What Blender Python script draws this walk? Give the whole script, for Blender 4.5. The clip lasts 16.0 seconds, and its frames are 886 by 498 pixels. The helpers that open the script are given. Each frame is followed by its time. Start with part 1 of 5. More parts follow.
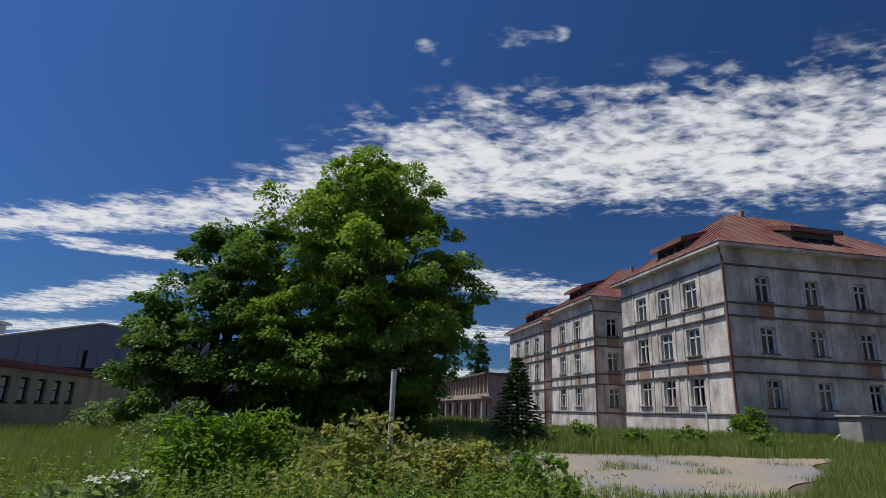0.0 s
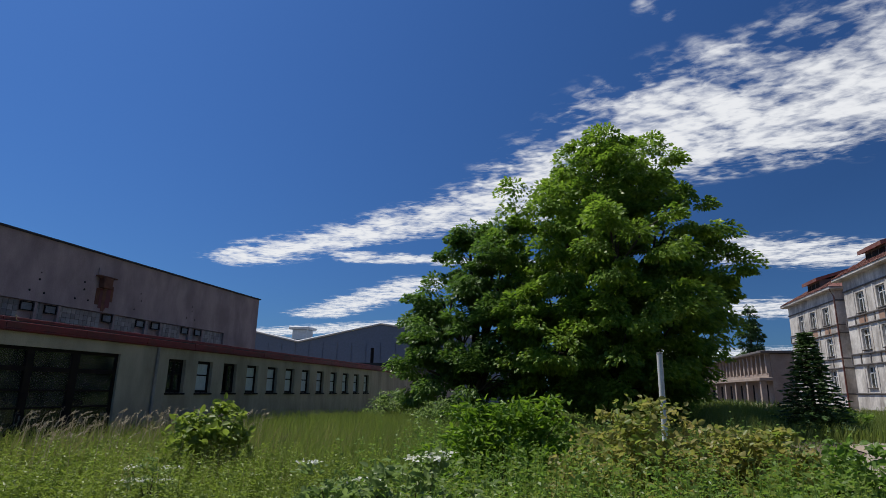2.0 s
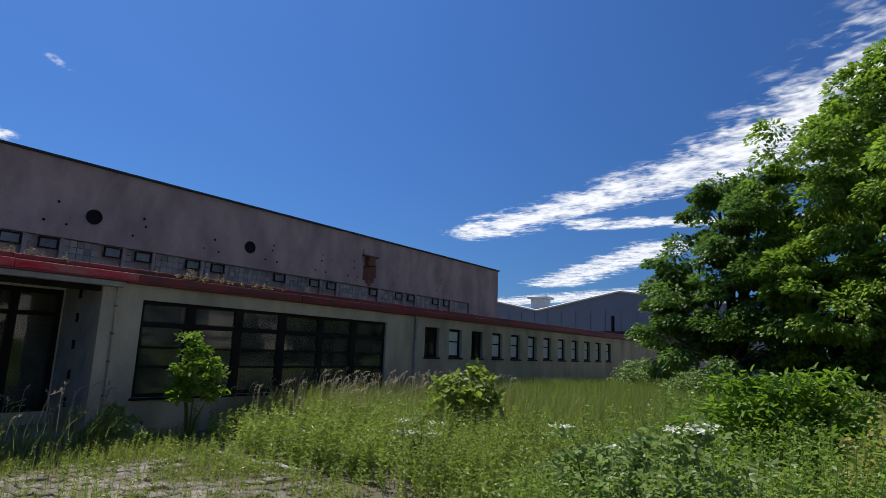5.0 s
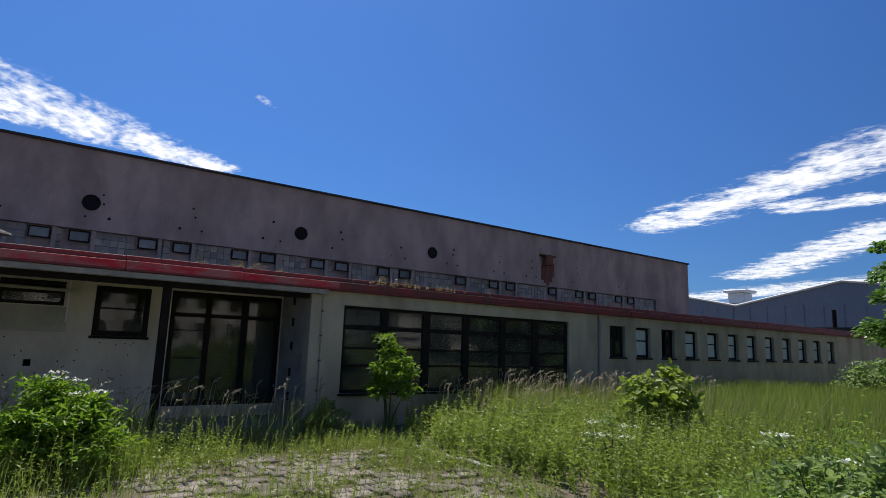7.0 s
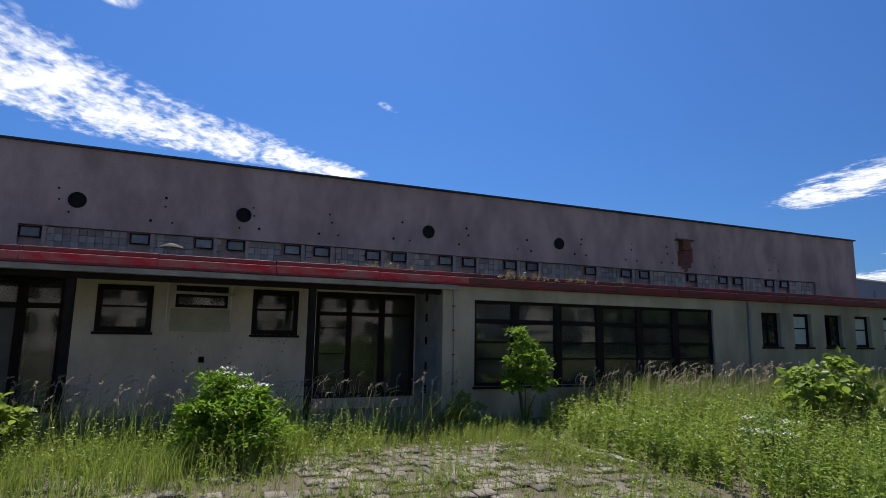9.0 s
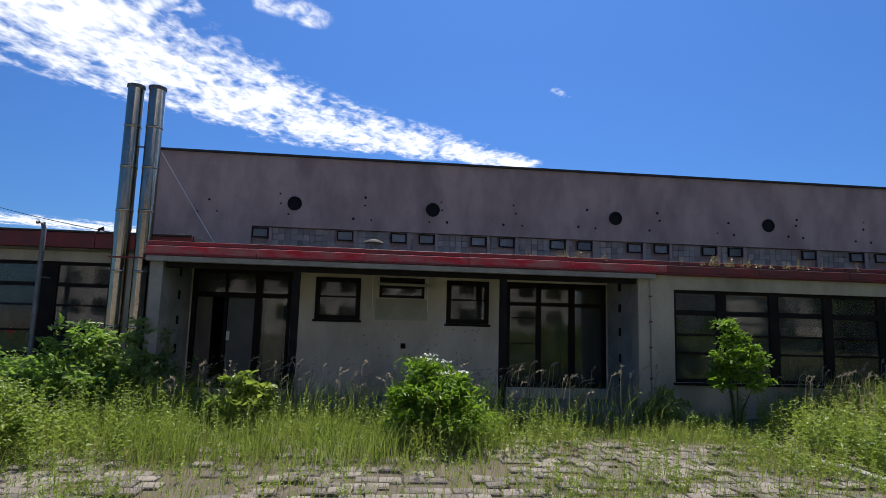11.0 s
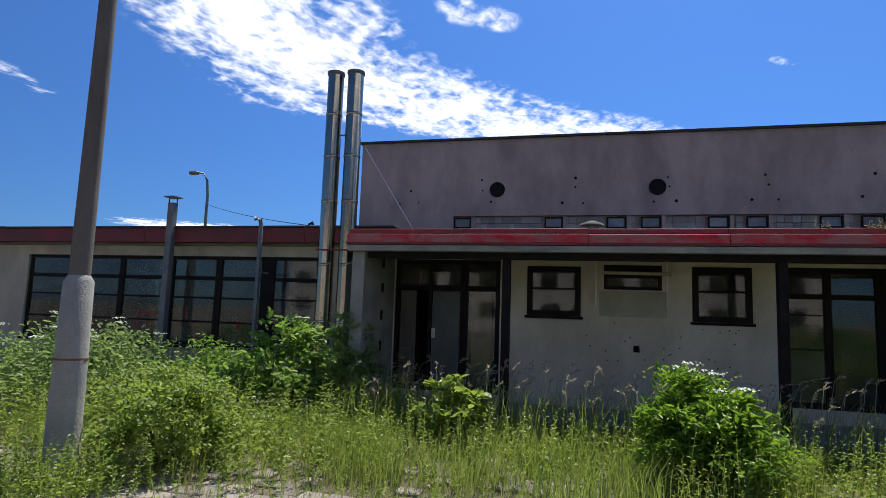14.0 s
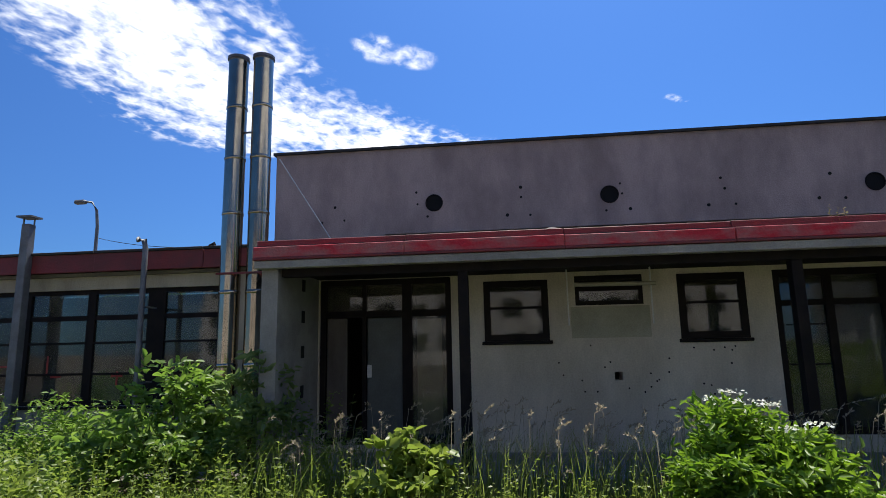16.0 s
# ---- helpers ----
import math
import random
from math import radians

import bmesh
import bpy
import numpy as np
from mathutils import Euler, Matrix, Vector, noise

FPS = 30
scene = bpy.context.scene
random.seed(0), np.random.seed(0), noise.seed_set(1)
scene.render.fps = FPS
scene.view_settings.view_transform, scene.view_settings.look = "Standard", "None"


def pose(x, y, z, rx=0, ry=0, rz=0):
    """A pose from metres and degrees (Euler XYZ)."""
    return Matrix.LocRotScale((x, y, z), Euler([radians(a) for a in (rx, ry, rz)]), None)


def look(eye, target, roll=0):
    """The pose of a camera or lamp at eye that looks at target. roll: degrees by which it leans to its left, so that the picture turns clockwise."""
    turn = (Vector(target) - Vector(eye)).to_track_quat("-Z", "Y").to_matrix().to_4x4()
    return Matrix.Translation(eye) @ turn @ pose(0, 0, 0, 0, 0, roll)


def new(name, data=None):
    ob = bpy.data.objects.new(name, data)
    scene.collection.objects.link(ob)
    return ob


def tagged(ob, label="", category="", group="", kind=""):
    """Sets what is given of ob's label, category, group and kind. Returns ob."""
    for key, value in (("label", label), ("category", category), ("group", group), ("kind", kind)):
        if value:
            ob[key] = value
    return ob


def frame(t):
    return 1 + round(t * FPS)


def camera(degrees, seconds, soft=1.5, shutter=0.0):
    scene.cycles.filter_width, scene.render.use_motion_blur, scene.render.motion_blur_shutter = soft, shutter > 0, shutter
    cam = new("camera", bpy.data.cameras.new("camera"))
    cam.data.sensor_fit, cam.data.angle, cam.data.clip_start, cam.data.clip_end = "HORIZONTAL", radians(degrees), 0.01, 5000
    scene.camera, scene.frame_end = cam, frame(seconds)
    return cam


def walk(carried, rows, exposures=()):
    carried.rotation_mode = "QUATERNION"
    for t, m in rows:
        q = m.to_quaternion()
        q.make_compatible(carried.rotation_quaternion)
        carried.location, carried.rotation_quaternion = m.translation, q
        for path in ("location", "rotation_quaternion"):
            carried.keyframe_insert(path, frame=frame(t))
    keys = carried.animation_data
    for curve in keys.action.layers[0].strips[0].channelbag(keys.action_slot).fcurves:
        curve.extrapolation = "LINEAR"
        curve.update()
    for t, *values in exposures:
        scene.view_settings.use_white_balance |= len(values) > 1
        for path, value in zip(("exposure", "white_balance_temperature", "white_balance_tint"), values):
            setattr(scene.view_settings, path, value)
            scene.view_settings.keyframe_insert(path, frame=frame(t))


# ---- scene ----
cam = camera(75.4, 16.0, soft=0.8)
METRES, EYE, TILT, LEAN, TURN = 4.68, 1.85, 0.0, 0.0, -11.0
ROWS = [
    (0.0, 0.0, 0.0, 0.0, -0.57, 15.85, -2.02),
    (0.5, -0.0099, -0.0048, 0.0002, 6.23, 15.36, -1.41),
    (1.0, -0.0187, -0.0089, 0.0015, 12.79, 14.94, -0.92),
    (1.5, -0.0253, -0.014, 0.0013, 18.92, 14.54, -1.01),
    (2.0, -0.0302, -0.018, 0.0004, 23.98, 13.84, -1.13),
    (2.5, -0.0362, -0.0214, -0.0004, 28.47, 13.1, -1.25),
    (3.0, -0.04, -0.0232, -0.0011, 32.33, 12.54, -1.37),
    (3.5, -0.0428, -0.024, -0.002, 35.59, 12.0, -1.74),
    (6.0, -0.0468, -0.0156, -0.0042, 56.18, 9.49, -2.13),
    (6.5, -0.048, -0.0188, -0.0045, 60.75, 9.54, -2.09),
    (7.0, -0.0482, -0.0223, -0.0045, 64.96, 9.43, -2.02),
    (7.5, -0.0486, -0.0253, -0.0051, 68.63, 9.29, -1.94),
    (8.0, -0.0492, -0.0272, -0.0055, 71.86, 9.06, -1.59),
    (10.5, -0.0526, -0.0645, -0.0043, 89.51, 7.41, -1.18),
    (11.0, -0.0592, -0.0852, -0.0027, 95.25, 7.04, -1.63),
    (11.5, -0.073, -0.1136, -0.0026, 100.29, 6.75, -1.46),
    (12.0, -0.105, -0.1353, -0.008, 103.58, 5.69, -1.19),
    (12.5, -0.1741, -0.1633, -0.0118, 107.83, 5.27, -2.0),
    (13.0, -0.2542, -0.1997, -0.0162, 112.87, 4.96, -2.7),
    (13.5, -0.3401, -0.2321, -0.0129, 115.15, 5.21, -1.19),
    (14.0, -0.4375, -0.2609, -0.0155, 114.8, 6.28, -1.98),
    (14.5, -0.5312, -0.3132, -0.0161, 112.95, 8.13, -2.3),
    (15.0, -0.628, -0.3663, -0.0185, 111.35, 9.75, -1.8),
    (15.5, -0.7206, -0.4208, -0.022, 110.8, 10.28, -1.43),
    (16.0, -0.8196, -0.4776, -0.0287, 107.64, 9.7, 1.19),
]
walk(cam, [(t, pose(0, 0, EYE, TILT, LEAN, TURN) @ pose(METRES * x, METRES * y, METRES * z, 90 + pitch, roll, yaw)) for t, x, y, z, yaw, pitch, roll in ROWS], [(0.0, -0.45), (1.5, -0.35), (3.5, -0.15), (6.0, 0.05), (8.0, 0.12), (11.0, 0.28), (16.0, 0.45)])

# ---- world and sun ----
SUN_YAW, SUN_ELEV = 78.0, 65.0          # yaw from +y towards -x
sun_dir = Vector((-math.sin(radians(SUN_YAW)) * math.cos(radians(SUN_ELEV)), math.cos(radians(SUN_YAW)) * math.cos(radians(SUN_ELEV)), math.sin(radians(SUN_ELEV))))
sun = new("sun", bpy.data.lights.new("sun", "SUN"))
sun.data.energy, sun.data.angle, sun.data.color = 5.0, radians(0.55), (1.0, 0.95, 0.86)
sun.matrix_world = look(sun_dir * 60, (0, 0, 0))

world = bpy.data.worlds.new("world")
scene.world = world
world.use_nodes = True
wn, wl = world.node_tree.nodes, world.node_tree.links
wn.clear()


def wmath(op, a, b=None, c=None, clamp=False):
    n = wn.new("ShaderNodeMath")
    n.operation, n.use_clamp = op, clamp
    for i, v in enumerate((a, b, c)):
        if v is None:
            continue
        if isinstance(v, (int, float)):
            n.inputs[i].default_value = v
        else:
            wl.new(v, n.inputs[i])
    return n.outputs[0]


def wstep(v, lo, hi):
    n = wn.new("ShaderNodeMapRange")
    n.interpolation_type = "SMOOTHSTEP"
    wl.new(v, n.inputs[0])
    n.inputs[1].default_value, n.inputs[2].default_value = lo, hi
    return n.outputs[0]


sky = wn.new("ShaderNodeTexSky")
sky.sky_type, sky.sun_disc = "NISHITA", False
sky.sun_elevation, sky.sun_rotation = radians(SUN_ELEV), radians(-SUN_YAW)
sky.altitude, sky.air_density, sky.dust_density, sky.ozone_density = 600, 1.0, 0.9, 3.0
coord = wn.new("ShaderNodeTexCoord")
sep = wn.new("ShaderNodeSeparateXYZ")
wl.new(coord.outputs["Generated"], sep.inputs[0])
up = wmath("MAXIMUM", sep.outputs[2], 0.03)
px, py = wmath("DIVIDE", sep.outputs[0], up), wmath("DIVIDE", sep.outputs[1], up)
# cloud layer one unit above the ground: streaks from one point to another, with a half-width at each end
CLOUDS = [
    ((-1.2, -1.05), (-2.2, -1.15), 0.50, 0.58), ((-2.2, -1.15), (-2.95, -0.45), 0.58, 0.50), ((-2.95, -0.45), (-3.5, 0.80), 0.50, 0.18),
    ((-2.6, 4.0), (-1.2, 3.4), 0.42, 0.34), ((-1.2, 3.4), (-0.3, 3.0), 0.34, 0.52), ((-0.3, 3.0), (0.5, 2.2), 0.52, 0.68),
    ((0.5, 2.2), (1.6, 1.75), 0.68, 0.80), ((1.6, 1.75), (3.0, 0.9), 0.80, 0.70),
    ((-3.6, 7.5), (-1.4, 5.2), 0.55, 0.40), ((1.2, 4.3), (1.9, 4.6), 0.55, 0.55), ((2.6, 2.15), (3.4, 2.4), 0.22, 0.3),
    ((-7.4, -3.4), (-6.2, -5.4), 0.7, 0.6), ((-9.0, 11.0), (-2.0, 8.6), 1.0, 0.8), ((0.6, 7.2), (4.0, 7.6), 1.0, 1.2), ((-8.0, 17.0), (8.0, 15.0), 3.0, 3.0), ((-1.7, 4.1), (-0.2, 4.6), 0.25, 0.2), ((-1.85, -2.48), (-2.1, -2.55), 0.10, 0.10),
    ((-1.76, -0.40), (-1.86, -0.28), 0.13, 0.10), ((-2.33, 0.70), (-2.38, 0.76), 0.05, 0.04), ((0.21, 1.41), (0.27, 1.46), 0.06, 0.05), ((0.40, 1.31), (0.54, 1.26), 0.07, 0.05)]


def streak(a, b, ra, rb):
    dx, dy = b[0] - a[0], b[1] - a[1]
    vx, vy = wmath("SUBTRACT", px, a[0]), wmath("SUBTRACT", py, a[1])
    k = 1.0 / (dx * dx + dy * dy)
    f = wmath("MULTIPLY_ADD", vx, dx * k, wmath("MULTIPLY", vy, dy * k), clamp=True)
    ox, oy = wmath("MULTIPLY_ADD", f, -dx, vx), wmath("MULTIPLY_ADD", f, -dy, vy)
    dist = wmath("SQRT", wmath("MULTIPLY_ADD", ox, ox, wmath("MULTIPLY", oy, oy)))
    body = wmath("SUBTRACT", 1.0, wstep(wmath("DIVIDE", dist, wmath("MULTIPLY_ADD", f, rb - ra, ra)), 0.1, 1.25))
    return wmath("MULTIPLY", body, 1.0 if ra > 0.15 else 0.5)


cover = streak(*CLOUDS[0])
for c in CLOUDS[1:]:
    cover = wmath("MAXIMUM", cover, streak(*c))
comb = wn.new("ShaderNodeCombineXYZ")
wl.new(px, comb.inputs[0])
wl.new(py, comb.inputs[1])
turn = wn.new("ShaderNodeMapping")
turn.inputs["Rotation"].default_value = (0, 0, radians(38))
turn.inputs["Scale"].default_value = (1.0, 1.35, 1.0)
wl.new(comb.outputs[0], turn.inputs[0])
puff = wn.new("ShaderNodeTexNoise")
puff.inputs["Scale"].default_value, puff.inputs["Detail"].default_value = 4.2, 10.0
puff.inputs["Roughness"].default_value, puff.inputs["Distortion"].default_value = 0.58, 0.25
wl.new(turn.outputs[0], puff.inputs["Vector"])
ripple = wn.new("ShaderNodeTexNoise")
ripple.inputs["Scale"].default_value, ripple.inputs["Detail"].default_value, ripple.inputs["Distortion"].default_value = 17.0, 4.0, 0.4
wl.new(turn.outputs[0], ripple.inputs["Vector"])
rough_sum = wmath("MULTIPLY_ADD", wmath("SUBTRACT", puff.outputs["Fac"], 0.5), 1.9, wmath("MULTIPLY", wmath("SUBTRACT", ripple.outputs["Fac"], 0.5), 1.0))
dens = wmath("MULTIPLY_ADD", rough_sum, wstep(cover, 0.0, 0.4), wmath("MULTIPLY", cover, 0.72))
cloud = wstep(dens, 0.14, 0.95)
horizon_fade = wstep(sep.outputs[2], 0.0, 0.05)
cloud = wmath("MULTIPLY", cloud, horizon_fade)
tint = wn.new("ShaderNodeVectorMath")
tint.operation = "MULTIPLY"
wl.new(sky.outputs[0], tint.inputs[0])
tint.inputs[1].default_value = (0.036, 0.066, 0.109)
# the clear sky brightens towards the sun
facing = wn.new("ShaderNodeVectorMath")
facing.operation = "DOT_PRODUCT"
wl.new(coord.outputs["Generated"], facing.inputs[0])
facing.inputs[1].default_value = sun_dir
glow = wn.new("ShaderNodeMapRange")
wl.new(facing.outputs["Value"], glow.inputs[0])
glow.inputs[1].default_value, glow.inputs[2].default_value, glow.inputs[3].default_value, glow.inputs[4].default_value = 0.2, 0.85, 0.62, 1.12
bright = wn.new("ShaderNodeVectorMath")
bright.operation = "SCALE"
wl.new(tint.outputs[0], bright.inputs[0])
wl.new(glow.outputs[0], bright.inputs["Scale"])
cmix = wn.new("ShaderNodeMix")
cmix.data_type = "RGBA"
wl.new(cloud, cmix.inputs[0])
wl.new(bright.outputs[0], cmix.inputs[6])
cmix.inputs[7].default_value = (1.0, 1.02, 1.06, 1)
back = wn.new("ShaderNodeBackground")
wl.new(cmix.outputs[2], back.inputs[0])
back.inputs[1].default_value = 1.0
wl.new(back.outputs[0], wn.new("ShaderNodeOutputWorld").inputs[0])


# ---- materials ----
def material(name, base, second=None, rough=0.8, scale=3.0, grain=60.0, bump=0.2, metal=0.0, amount=0.5, random_by="", streak=1.0):
    """Two-scale mottled surface: base and second colour, coarse stains, fine grain and relief."""
    m = bpy.data.materials.new(name)
    m.use_nodes = True
    n, l = m.node_tree.nodes, m.node_tree.links
    b = n["Principled BSDF"]
    b.inputs["Roughness"].default_value, b.inputs["Metallic"].default_value = rough, metal
    second = second or tuple(c * 0.7 for c in base)
    tc = n.new("ShaderNodeTexCoord")
    mp = n.new("ShaderNodeMapping")
    mp.inputs["Scale"].default_value = (1, 1, streak)
    l.new(tc.outputs["Object"], mp.inputs[0])
    coarse = n.new("ShaderNodeTexNoise")
    coarse.inputs["Scale"].default_value, coarse.inputs["Detail"].default_value, coarse.inputs["Roughness"].default_value = scale, 6, 0.65
    fine = n.new("ShaderNodeTexNoise")
    fine.inputs["Scale"].default_value, fine.inputs["Detail"].default_value = grain, 3
    l.new(mp.outputs[0], coarse.inputs["Vector"])
    l.new(tc.outputs["Object"], fine.inputs["Vector"])
    ramp = n.new("ShaderNodeMapRange")
    ramp.inputs[1].default_value, ramp.inputs[2].default_value = 0.5 - 0.22 * amount - 0.05, 0.5 + 0.22 * amount + 0.05
    l.new(coarse.outputs["Fac"], ramp.inputs[0])
    mix = n.new("ShaderNodeMix")
    mix.data_type = "RGBA"
    mix.inputs[6].default_value, mix.inputs[7].default_value = (*base, 1), (*second, 1)
    l.new(ramp.outputs[0], mix.inputs[0])
    hsv = n.new("ShaderNodeHueSaturation")
    l.new(mix.outputs[2], hsv.inputs["Color"])
    val = n.new("ShaderNodeMapRange")
    val.inputs[3].default_value, val.inputs[4].default_value = 0.78, 1.22
    l.new(fine.outputs["Fac"], val.inputs[0])
    out = val.outputs[0]
    if random_by:
        src = n.new("ShaderNodeObjectInfo").outputs["Random"] if random_by == "object" else n.new("ShaderNodeNewGeometry").outputs["Random Per Island"]
        vr = n.new("ShaderNodeMapRange")
        vr.inputs[3].default_value, vr.inputs[4].default_value = 0.65, 1.25
        l.new(src, vr.inputs[0])
        mu = n.new("ShaderNodeMath")
        mu.operation = "MULTIPLY"
        l.new(out, mu.inputs[0])
        l.new(vr.outputs[0], mu.inputs[1])
        out = mu.outputs[0]
    l.new(out, hsv.inputs["Value"])
    l.new(hsv.outputs[0], b.inputs["Base Color"])
    bp = n.new("ShaderNodeBump")
    bp.inputs["Strength"].default_value, bp.inputs["Distance"].default_value = bump, 0.02
    l.new(fine.outputs["Fac"], bp.inputs["Height"])
    l.new(bp.outputs[0], b.inputs["Normal"])
    return m


def leaf_material(name, a, b, through_light=0.35, rough=0.42):
    """Leaves and blades: colour varies from piece to piece, light passes through."""
    m = bpy.data.materials.new(name)
    m.use_nodes = True
    n, l = m.node_tree.nodes, m.node_tree.links
    p = n["Principled BSDF"]
    p.inputs["Roughness"].default_value = rough
    p.inputs["Specular IOR Level"].default_value = 0.3
    g = n.new("ShaderNodeNewGeometry")
    mix = n.new("ShaderNodeMix")
    mix.data_type = "RGBA"
    mix.inputs[6].default_value, mix.inputs[7].default_value = (*a, 1), (*b, 1)
    patch = n.new("ShaderNodeTexNoise")
    patch.inputs["Scale"].default_value = 0.9
    l.new(n.new("ShaderNodeTexCoord").outputs["Object"], patch.inputs["Vector"])
    av = n.new("ShaderNodeMath")
    av.operation = "MULTIPLY_ADD"
    av.inputs[1].default_value = 0.6
    l.new(g.outputs["Random Per Island"], av.inputs[0])
    half = n.new("ShaderNodeMath")
    half.operation = "MULTIPLY_ADD"
    half.inputs[1].default_value, half.inputs[2].default_value = 1.2, -0.4
    l.new(patch.outputs["Fac"], half.inputs[0])
    l.new(half.outputs[0], av.inputs[2])
    av.use_clamp = True
    l.new(av.outputs[0], mix.inputs[0])
    l.new(mix.outputs[2], p.inputs["Base Color"])
    tr = n.new("ShaderNodeBsdfTranslucent")
    hs = n.new("ShaderNodeHueSaturation")
    hs.inputs["Value"].default_value, hs.inputs["Saturation"].default_value = 1.5, 1.1
    l.new(mix.outputs[2], hs.inputs["Color"])
    l.new(hs.outputs[0], tr.inputs["Color"])
    ms = n.new("ShaderNodeMixShader")
    ms.inputs[0].default_value = through_light
    l.new(p.outputs[0], ms.inputs[1])
    l.new(tr.outputs[0], ms.inputs[2])
    l.new(ms.outputs[0], n["Material Output"].inputs[0])
    return m


def glass_material(name, clear, rough=0.03, gloss=1.0):
    """Dusty window glass: a tinted see-through layer with Fresnel reflection."""
    m = bpy.data.materials.new(name)
    m.use_nodes = True
    n, l = m.node_tree.nodes, m.node_tree.links
    n.remove(n["Principled BSDF"])
    tr = n.new("ShaderNodeBsdfTransparent")
    tr.inputs[0].default_value = (*clear, 1)
    dust = n.new("ShaderNodeBsdfDiffuse")
    dust.inputs[0].default_value = (0.21, 0.205, 0.165, 1)
    gl = n.new("ShaderNodeBsdfGlossy")
    gl.inputs[0].default_value = (gloss, gloss, gloss, 1)
    gl.inputs["Roughness"].default_value = rough
    no = n.new("ShaderNodeTexNoise")
    no.inputs["Scale"].default_value, no.inputs["Detail"].default_value = 2.5, 5
    l.new(n.new("ShaderNodeTexCoord").outputs["Object"], no.inputs["Vector"])
    mr = n.new("ShaderNodeMapRange")
    mr.inputs[1].default_value, mr.inputs[2].default_value, mr.inputs[3].default_value, mr.inputs[4].default_value = 0.35, 0.7, 0.12, 0.40
    l.new(no.outputs["Fac"], mr.inputs[0])
    a = n.new("ShaderNodeMixShader")
    l.new(mr.outputs[0], a.inputs[0])
    l.new(tr.outputs[0], a.inputs[1])
    l.new(dust.outputs[0], a.inputs[2])
    fr = n.new("ShaderNodeFresnel")
    fr.inputs[0].default_value = 1.55
    b = n.new("ShaderNodeMixShader")
    l.new(fr.outputs[0], b.inputs[0])
    l.new(a.outputs[0], b.inputs[1])
    l.new(gl.outputs[0], b.inputs[2])
    bp = n.new("ShaderNodeBump")
    bp.inputs["Strength"].default_value, bp.inputs["Distance"].default_value = 0.06, 0.02
    l.new(no.outputs["Fac"], bp.inputs["Height"])
    l.new(bp.outputs[0], gl.inputs["Normal"])
    l.new(b.outputs[0], n["Material Output"].inputs[0])
    return m


M_SOIL = material("weedy_soil", (0.10, 0.085, 0.055), (0.135, 0.105, 0.075), 0.95, 0.8, 40, 0.6)
M_GRAVEL = material("pale_gravel", (0.23, 0.235, 0.245), (0.35, 0.285, 0.21), 0.95, 0.3, 25, 0.9, amount=0.35)
M_UPPER = material("grey_brown_render", (0.50, 0.385, 0.35), (0.33, 0.25, 0.23), 0.9, 0.9, 30, 0.35, amount=0.35, streak=0.5)
M_LOWER = material("stained_pale_render", (0.51, 0.465, 0.365), (0.30, 0.27, 0.21), 0.9, 1.1, 40, 0.3, streak=0.4)
M_RECESS = material("pale_blue_grey_render", (0.72, 0.65, 0.53), (0.49, 0.44, 0.35), 0.9, 0.9, 40, 0.25, streak=0.5)
M_PATCH = material("bare_yellowish_plaster", (0.46, 0.44, 0.33), (0.36, 0.34, 0.25), 0.95, 2.0, 60, 0.4)
M_CONCRETE = material("weathered_concrete", (0.38, 0.37, 0.34), (0.24, 0.235, 0.22), 0.9, 2.0, 50, 0.4)
M_RED = material("flaking_red_sheet", (0.56, 0.02, 0.04), (0.42, 0.15, 0.145), 0.75, 1.7, 30, 0.3, amount=0.22, streak=2.5)
M_REDDARK = material("dull_red_sheet", (0.24, 0.03, 0.035), (0.12, 0.035, 0.035), 0.6, 1.3, 30, 0.25)
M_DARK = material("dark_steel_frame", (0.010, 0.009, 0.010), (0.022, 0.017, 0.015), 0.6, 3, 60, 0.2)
M_DARK.node_tree.nodes["Principled BSDF"].inputs["Specular IOR Level"].default_value = 0.12
M_ROOFING = material("bitumen_felt", (0.06, 0.06, 0.06), None, 0.95, 1, 40, 0.4)
# low colour for interiors, so that dimness is partly painted in
M_ROOM = material("dim_room_colour", (0.20, 0.19, 0.15), (0.13, 0.12, 0.10), 0.95, 1, 20, 0.1)
# near-black that paints the shade inside holes and distant openings
M_HOLE = material("opening_shade_black", (0.012, 0.012, 0.012), None, 1.0)
# brown second colour paints the flues' dark, goldish reflections as streaks
M_STEEL = material("polished_steel_flue", (0.56, 0.50, 0.40), (0.26, 0.21, 0.145), 0.16, 1.0, 8, 0.03, 1.0, streak=0.25)
M_GALV = material("galvanised_steel", (0.24, 0.25, 0.26), (0.15, 0.15, 0.15), 0.6, 3, 60, 0.1, 0.5)
M_RUST = material("rusty_steel", (0.24, 0.10, 0.05), (0.12, 0.05, 0.03), 0.9, 4, 60, 0.4)
M_BLOCK = material("glass_block", (0.36, 0.33, 0.31), (0.28, 0.26, 0.24), 0.4, 2, 30, 0.1, random_by="island")
M_PAVER = material("worn_concrete_paver", (0.29, 0.25, 0.215), (0.13, 0.11, 0.09), 0.95, 1.3, 60, 0.5, random_by="object")
M_PAVER2 = material("worn_concrete_paver_rest", (0.29, 0.25, 0.215), (0.13, 0.11, 0.09), 0.95, 1.3, 60, 0.5, random_by="island")
M_POLE = material("dark_weathered_pole", (0.17, 0.15, 0.13), (0.10, 0.085, 0.075), 0.85, 3, 50, 0.3, streak=0.3)
# opaque colour that stands in for the glass of the entrance leaf
M_LEAF = material("blue_grey_glass_colour", (0.12, 0.135, 0.13), (0.085, 0.095, 0.09), 0.6, 2, 40, 0.1)
M_WHITE = material("white_paint", (0.75, 0.75, 0.73), (0.62, 0.62, 0.60), 0.6, 3, 50, 0.1)
